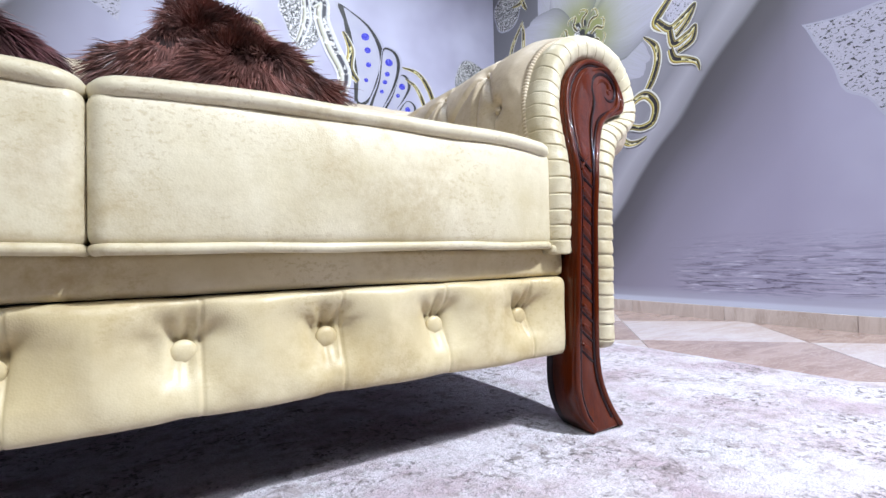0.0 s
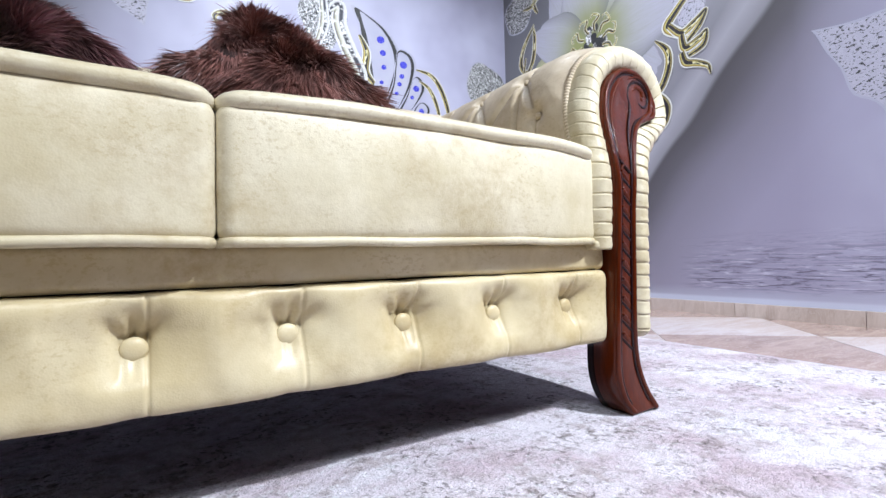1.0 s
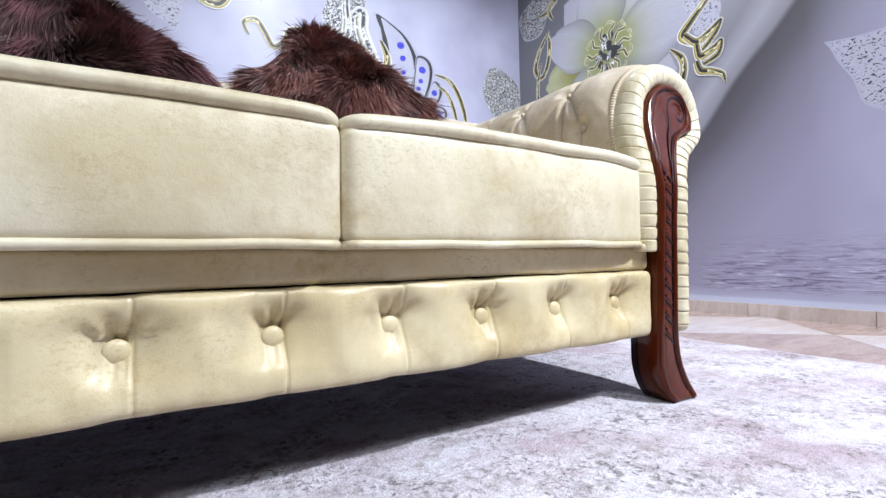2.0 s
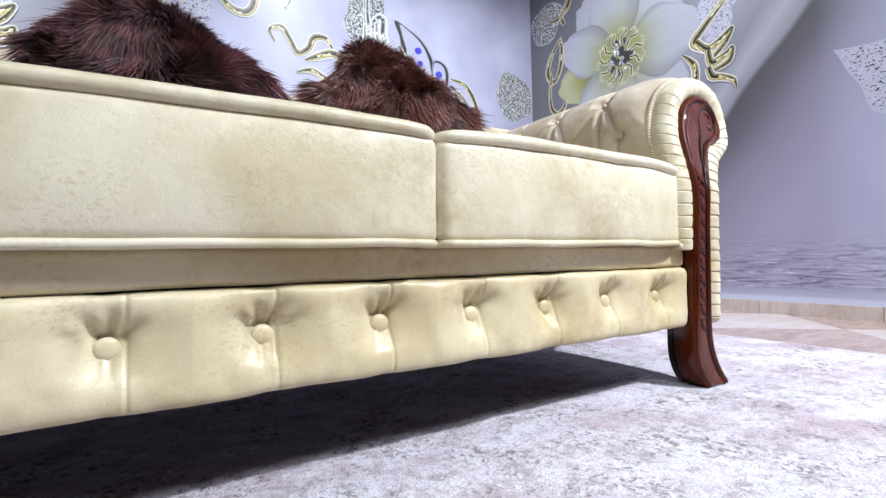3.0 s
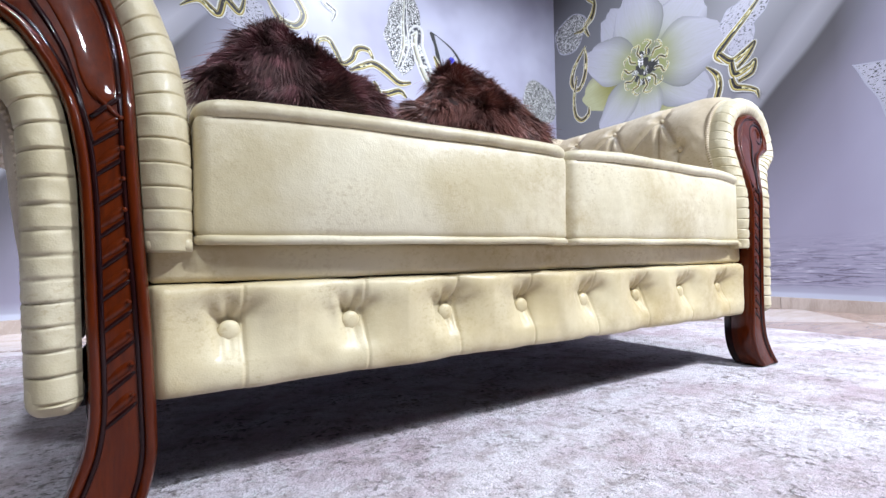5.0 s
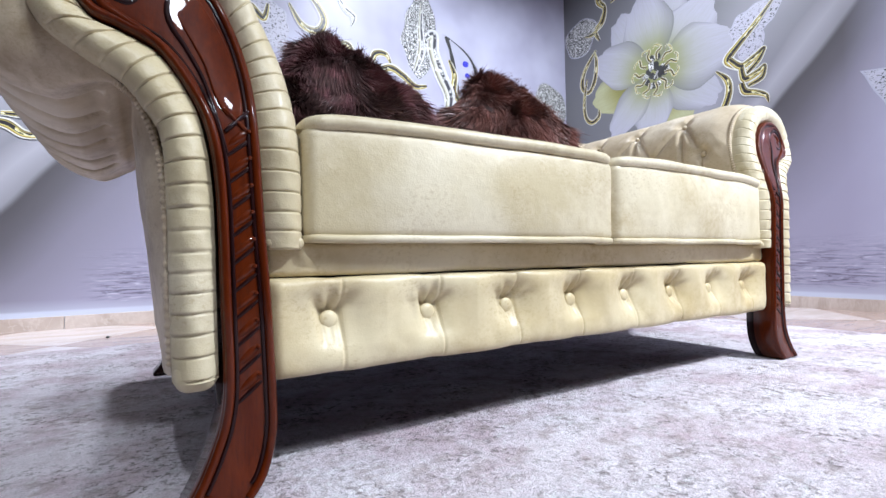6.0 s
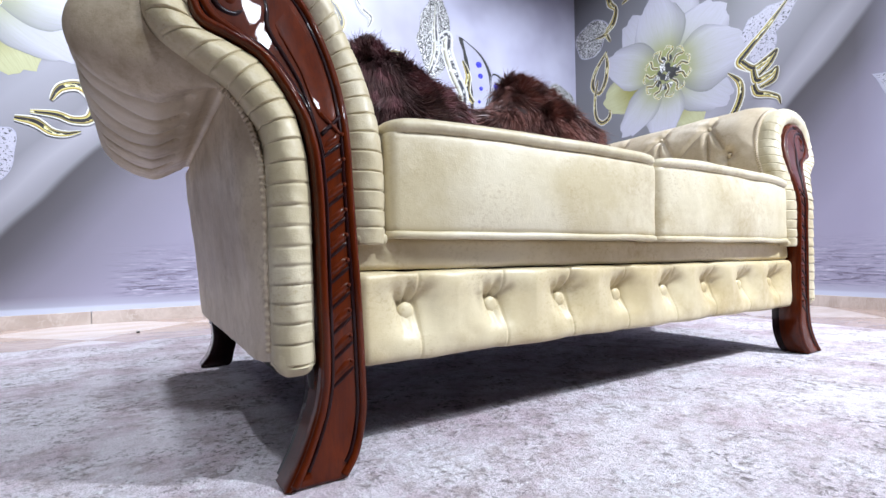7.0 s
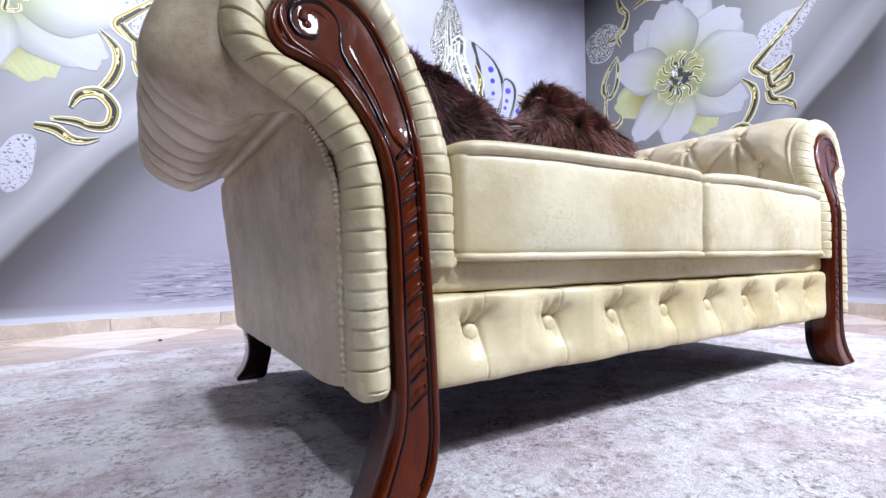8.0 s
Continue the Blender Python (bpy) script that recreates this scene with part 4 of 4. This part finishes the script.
def leaf_outline(base, tip, width, count=28):
    b_, t_ = np.array(base), np.array(tip)
    ax_ = t_ - b_
    nr = np.array((-ax_[1], ax_[0])) / np.linalg.norm(ax_)
    side1 = [b_ + ax_ * a + nr * width * math.sin(math.pi * a ** 0.75) ** 1.15 * (1 + 0.08 * math.sin(a * 23)) for a in np.linspace(0, 1, count)]
    side2 = [b_ + ax_ * a - nr * width * math.sin(math.pi * a ** 0.75) ** 1.15 * (1 + 0.08 * math.sin(a * 19 + 1)) for a in np.linspace(0, 1, count)]
    return [tuple(p) for p in side1] + [tuple(p) for p in side2[::-1][1:-1]]


def jewel_leaf(parent, outline, lift, material=None):
    cx_, cz_ = np.mean([p[0] for p in outline]), np.mean([p[1] for p in outline])
    rim = [(cx_ + (x - cx_) * 1.05, cz_ + (z - cz_) * 1.05) for x, z in outline]
    flat("leaf_rim", rim, WING, parent, lift - 0.6)
    return flat("jewelled_leaf", outline, material or JEWELS, parent, lift)


def flower_group(w):
    """The white flower with its gold tendrils, by the sheet's own metres."""
    c_ = (0.905, 1.71)
    petals = [((0.80, 2.33), .21), ((1.08, 2.31), .18), ((1.34, 2.05), .23), ((1.47, 1.72), .23), ((1.37, 1.37), .17), ((1.14, 1.25), .19),
              ((0.84, 1.21), .17), ((0.50, 1.31), .14), ((0.32, 1.63), .19), ((0.36, 1.98), .18), ((0.58, 2.25), .21)]
    for q, i in enumerate((5, 8, 1, 10, 2, 4, 6, 0, 3, 7, 9)):
        (tip, wid) = petals[i]
        petal(w, c_, tip, wid * 1.05, PETAL_GREEN if i in (5, 8) else PETAL, 2.0 + q * 0.5, i)
    rng = random.Random(5)
    for k in range(26):
        a, r = rng.uniform(0, 6.28), 0.105 * math.sqrt(rng.random())
        flat("gem", blob((c_[0] + r * math.cos(a), c_[1] + r * 1.05 * math.sin(a)), 0.024, 0.025, 0, 0.05, k, 12), JEWELS if k % 2 else INK, w, 8 + k * 0.12)
    for k in range(11):
        a = 6.28 * k / 11 + 0.2
        p0 = np.array((c_[0] + 0.085 * math.cos(a), c_[1] + 0.085 * math.sin(a)))
        d_ = np.array((math.cos(a), math.sin(a)))
        e_ = np.array((-d_[1], d_[0]))
        ribbon("stamen", [p0, p0 + d_ * 0.05 + e_ * 0.012, p0 + d_ * 0.09 - e_ * 0.02, p0 + d_ * 0.11 + e_ * 0.03, p0 + d_ * 0.085 + e_ * 0.05], [0.010, 0.012, 0.010, 0.008, 0.004], GOLD, w, 12, 24)
    # jewelled leaves beside it
    jewel_leaf(w, blob((0.19, 2.25), 0.17, 0.155, 20, 0.06, 1), 3)
    jewel_leaf(w, leaf_outline((1.43, 1.70), (1.80, 1.90), 0.10), 3, DIAMOND_LEAF)
    jewel_leaf(w, blob((1.58, 1.66), 0.075, 0.10, -20, 0.05, 2), 3.4, DIAMOND_LEAF)
    jewel_leaf(w, blob((1.03, 0.83), 0.07, 0.14, -15, 0.06, 4), 3, DIAMOND_LEAF)
    # gold tendrils
    ribbon("tendril", [(0.36, 2.62), (0.40, 2.48), (0.46, 2.40), (0.43, 2.30), (0.36, 2.24), (0.40, 2.15)], [.012, .03, .02, .034, .026, .01], GOLD, w, 12)
    ribbon("tendril", [(0.24, 2.24), (0.33, 2.23), (0.42, 2.28)], [.006, .02, .01], GOLD, w, 13)
    ribbon("tendril", [(0.36, 2.08), (0.24, 1.95), (0.20, 1.82), (0.27, 1.74), (0.34, 1.83), (0.36, 1.98), (0.34, 2.08)], [.01, .022, .026, .02, .024, .02, .008], GOLD, w, 12)
    ribbon("tendril", [(0.26, 1.86), (0.23, 1.74), (0.22, 1.62), (0.24, 1.52), (0.30, 1.47), (0.37, 1.50), (0.38, 1.56)], [.008, .016, .018, .02, .022, .022, .008], GOLD, w, 13)
    ribbon("tendril", [(0.52, 2.42), (0.66, 2.45), (0.80, 2.40), (0.92, 2.44), (1.06, 2.52)], [.01, .026, .03, .026, .01], GOLD, w, 12)
    ribbon("tendril", [(1.36, 2.60), (1.42, 2.42), (1.40, 2.26), (1.37, 2.12)], [.02, .03, .024, .008], GOLD, w, 12)
    ribbon("tendril", [(1.17, 2.52), (1.15, 2.40), (1.20, 2.32), (1.27, 2.36), (1.30, 2.47)], [.01, .022, .026, .024, .012], GOLD, w, 12)
    ribbon("tendril", [(1.76, 1.93), (1.62, 1.78), (1.50, 1.67), (1.44, 1.60), (1.50, 1.54), (1.56, 1.50)], [.004, .020, .026, .034, .028, .016], GOLD, w, 13)
    ribbon("tendril", [(1.45, 1.60), (1.52, 1.53), (1.60, 1.56), (1.66, 1.60), (1.62, 1.53), (1.55, 1.47)], [.02, .026, .024, .012, .02, .014], GOLD, w, 14)
    ribbon("tendril", [(1.52, 1.52), (1.54, 1.44), (1.62, 1.46), (1.66, 1.49), (1.64, 1.42), (1.56, 1.39)], [.02, .026, .024, .010, .02, .014], GOLD, w, 15)
    ribbon("tendril", [(1.52, 1.42), (1.54, 1.36), (1.60, 1.335), (1.66, 1.30), (1.675, 1.25)], [.02, .026, .022, .016, .004], GOLD, w, 16)
    ribbon("tendril", [(1.36, 1.55), (1.43, 1.47), (1.44, 1.38), (1.40, 1.28), (1.33, 1.20)], [.006, .024, .026, .026, .014], GOLD, w, 13)
    ribbon("tendril", [(1.24, 1.13), (1.28, 1.20), (1.36, 1.22), (1.42, 1.15), (1.40, 1.06), (1.33, 1.04), (1.26, 1.06), (1.16, 1.06)], [.008, .024, .030, .030, .026, .022, .02, .01], GOLD, w, 14)
    ribbon("tendril", [(1.10, 1.02), (1.18, 1.01), (1.24, 0.97), (1.30, 0.965), (1.36, 0.985)], [.014, .026, .022, .016, .005], GOLD, w, 15)
    # the pale leaf with its tip to the flower
    jewel_leaf(w, leaf_outline((2.72, 0.86), (2.135, 1.28), 0.20), 3, DIAMOND_LEAF)


flower_group(wall_east)
flower_group(wall_north)


def ornament_group(w):
    """Gold scrolls, jewelled leaves and the jewelled wing, by the sheet's own metres."""
    o = -SHEET_LEFT
    jewel_leaf(w, leaf_outline((o + 0.93, 1.66), (o + 0.98, 2.42), 0.155), 3)
    jewel_leaf(w, blob((o + 2.28, 1.66), 0.19, 0.20, 30, 0.05, 3), 3)
    jewel_leaf(w, leaf_outline((o - 0.20, 1.98), (o - 0.05, 1.63), 0.11), 3, DIAMOND_LEAF)
    ribbon("scroll", [(o + 0.33, 1.70), (o + 0.30, 1.77), (o + 0.37, 1.80), (o + 0.42, 1.74), (o + 0.47, 1.66), (o + 0.54, 1.70), (o + 0.58, 1.78), (o + 0.66, 1.79), (o + 0.70, 1.73)], [.006, .016, .022, .020, .020, .024, .026, .022, .01], GOLD, w, 12, 90)
    ribbon("scroll", [(o + 0.52, 1.62), (o + 0.60, 1.66), (o + 0.70, 1.70), (o + 0.80, 1.66), (o + 0.90, 1.60), (o + 1.0, 1.62)], [.01, .026, .03, .03, .026, .012], GOLD, w, 13)
    ribbon("scroll", [(o + 0.46, 1.53), (o + 0.56, 1.56), (o + 0.66, 1.52), (o + 0.78, 1.50), (o + 0.90, 1.54), (o + 0.96, 1.50)], [.006, .022, .024, .026, .026, .01], GOLD, w, 14)
    ribbon("scroll", [(o + 0.70, 1.58), (o + 0.74, 1.50), (o + 0.70, 1.44), (o + 0.64, 1.46)], [.01, .022, .02, .008], GOLD, w, 15)
    ribbon("scroll", [(o + 0.96, 2.24), (o + 0.95, 2.05), (o + 0.955, 1.88), (o + 0.90, 1.72)], [.008, .026, .034, .02], SILVER, w, 14)
    ribbon("scroll", [(o + 1.00, 1.98), (o + 1.06, 2.02), (o + 1.06, 1.90), (o + 1.12, 1.74), (o + 1.20, 1.58), (o + 1.18, 1.42)], [.02, .045, .05, .055, .05, .03], SILVER, w, 15)
    ribbon("scroll", [(o + 1.20, 1.86), (o + 1.25, 1.75), (o + 1.24, 1.62), (o + 1.30, 1.54)], [.012, .03, .034, .02], GOLD, w, 14)
    ribbon("scroll", [(o - 0.50, 1.80), (o - 0.40, 1.86), (o - 0.30, 1.80), (o - 0.26, 1.90), (o - 0.18, 1.84), (o - 0.15, 1.94)], [.006, .022, .026, .026, .024, .01], GOLD, w, 13)
    ribbon("scroll", [(o - 0.02, 1.98), (o + 0.06, 1.86), (o + 0.16, 1.84), (o + 0.21, 1.92), (o + 0.16, 2.02), (o + 0.08, 2.08)], [.008, .024, .028, .028, .022, .008], GOLD, w, 13)
    ribbon("scroll", [(o + 0.30, 2.12), (o + 0.36, 2.04), (o + 0.42, 2.00), (o + 0.40, 1.93)], [.008, .022, .02, .006], SILVER, w, 13)
    # wing with blue stones
    wings = [([(1.20, 2.02), (1.27, 2.00), (1.38, 1.93), (1.45, 1.82), (1.47, 1.70), (1.44, 1.58), (1.38, 1.44), (1.30, 1.40), (1.30, 1.56), (1.28, 1.72), (1.25, 1.88)], [(1.36, 1.86, 0.030), (1.375, 1.77, .024), (1.38, 1.67, .020), (1.36, 1.56, .016)]),
             ([(1.50, 1.80), (1.57, 1.79), (1.60, 1.72), (1.58, 1.60), (1.52, 1.46), (1.44, 1.34), (1.40, 1.38), (1.46, 1.56), (1.48, 1.70)], [(1.535, 1.715, .030), (1.52, 1.63, .020), (1.50, 1.57, .018), (1.475, 1.50, .016)]),
             ([(1.62, 1.63), (1.67, 1.62), (1.68, 1.55), (1.62, 1.44), (1.54, 1.34), (1.50, 1.36), (1.56, 1.48)], [(1.635, 1.56, .026), (1.60, 1.49, .016)]),
             ([(1.66, 1.45), (1.72, 1.44), (1.72, 1.38), (1.64, 1.28), (1.58, 1.30)], [(1.675, 1.40, .022)])]
    for k, (pts, gems) in enumerate(wings):
        ol = [(o + p[0], p[1]) for p in catmull(pts, 50, True)]
        cx_, cz_ = np.mean([p[0] for p in ol]), np.mean([p[1] for p in ol])
        flat("wing_rim", [(cx_ + (x - cx_) * 1.42, cz_ + (z - cz_) * 1.10) for x, z in ol], WING, w, 3 + k)
        flat("wing_line", [(cx_ + (x - cx_) * 1.24, cz_ + (z - cz_) * 1.06) for x, z in ol], INK, w, 3.3 + k)
        flat("wing", [(cx_ + (x - cx_) * 0.97, cz_ + (z - cz_) * 0.99) for x, z in ol], WING, w, 3.6 + k)
        for (gx_, gz_, r) in gems:
            flat("blue_stone", blob((o + gx_, gz_), r, r * 0.85, 20, 0, 0, 16), SAPPHIRE, w, 4.2 + k)
    ribbon("wing_edge", [(o + 1.20, 2.02), (o + 1.235, 1.86), (o + 1.265, 1.70), (o + 1.285, 1.54), (o + 1.28, 1.40)], [.006, .016, .018, .016, .008], INK, w, 9)
    ribbon("scroll", [(o + 1.64, 1.70), (o + 1.76, 1.68), (o + 1.84, 1.60), (o + 1.90, 1.46), (o + 1.92, 1.32)], [.006, .018, .024, .022, .012], GOLD, w, 8)
    ribbon("scroll", [(o + 1.66, 1.62), (o + 1.74, 1.58), (o + 1.80, 1.48), (o + 1.84, 1.34)], [.006, .016, .02, .012], GOLD, w, 9)


ornament_group(wall_north)

# ---------------------------------------------------------------- skirting and floor tiles
edges = [WALL_Y - 0.014] + [1.541 + 0.519 * q for q in (3, 2, 1, 0, -1, -2, -3, -4, -5)]
for a, b in zip(edges, edges[1:]):
    if a - b > 0.02:
        part("skirting_tile", rounded_box(WALL_X - 0.0055, (a + b) / 2, 0.021, 0.0052, (a - b) / 2 - 0.0012, 0.034, 0.0015, 1, 1, 1), SKIRTING, wall_east, "", False).matrix_parent_inverse = wall_east.matrix_world.inverted()
for q in range(-3, 8):
    a, b = -1.16 + 0.519 * q, min(-1.16 + 0.519 * (q + 1), WALL_X - 0.012)
    if b - a > 0.02:
        part("skirting_tile", rounded_box((a + b) / 2, WALL_Y - 0.0055, 0.021, (b - a) / 2 - 0.0012, 0.0052, 0.034, 0.0015, 1, 1, 1), SKIRTING, wall_north, "", False).matrix_parent_inverse = wall_north.matrix_world.inverted()
bpy.context.view_layer.update()


def clipped(poly, inside, cut):
    out = []
    for i, p in enumerate(poly):
        q = poly[(i + 1) % len(poly)]
        if inside(p):
            out.append(p)
        if inside(p) != inside(q):
            out.append(cut(p, q))
    return out


def clip_axis(poly, ax_, limit, keep_less):
    def ins(p):
        return p[ax_] <= limit if keep_less else p[ax_] >= limit

    def cut(p, q):
        t_ = (limit - p[ax_]) / (q[ax_] - p[ax_])
        return tuple(p[i] + (q[i] - p[i]) * t_ for i in (0, 1))
    return clipped(poly, ins, cut)


STEP = 0.806  # diagonal lattice of 57 cm tiles
for a in range(-12, 9):
    for b in range(-15, 6):
        s0, d0 = 3.0 + STEP * b, 0.40 + STEP * a
        j_ = 0.0028
        poly = []
        for ss, dd in ((s0 + j_, d0 + j_), (s0 + STEP - j_, d0 + j_), (s0 + STEP - j_, d0 + STEP - j_), (s0 + j_, d0 + STEP - j_)):
            poly.append(((ss + dd) / 2, (ss - dd) / 2))
        for ax_, lim, less in ((0, WALL_X - 0.002, True), (0, LEFT_X, False), (1, WALL_Y - 0.002, True), (1, FRONT_Y, False)):
            if poly:
                poly = clip_axis(poly, ax_, lim, less)
        if len(poly) < 3 or (max(p[0] for p in poly) < RUG_X1 - 0.02 and max(p[1] for p in poly) < RUG_Y1 - 0.02 and min(p[0] for p in poly) > RUG_X0 and min(p[1] for p in poly) > RUG_Y0):
            continue
        bm = bmesh.new()
        lo = [bm.verts.new((x, y, FLOOR_Z - 0.006)) for x, y in poly]
        hi = [bm.verts.new((x, y, FLOOR_Z)) for x, y in poly]
        bm.faces.new(hi)
        for i in range(len(lo)):
            q = (i + 1) % len(lo)
            bm.faces.new((lo[i], lo[q], hi[q], hi[i]))
        bmesh.ops.recalc_face_normals(bm, faces=bm.faces)
        part("floor_tile", bm, TILE_BROWN if (a + b) % 2 else TILE_PALE, floor, "", False)

# A small dark speck of unknown kind, modelled as a flattened lump
bm = bmesh.new()
bmesh.ops.create_icosphere(bm, subdivisions=2, radius=0.008)
for v_ in bm.verts:
    v_.co.z *= 0.6
    v_.co *= 1 + 0.2 * noise.noise(v_.co * 200)
crumb = part("crumb", bm, INK)
crumb.location = (-0.953, 2.634, FLOOR_Z + 0.0042)
tagged(crumb, "small dark speck lying on the marble floor", "crumb")
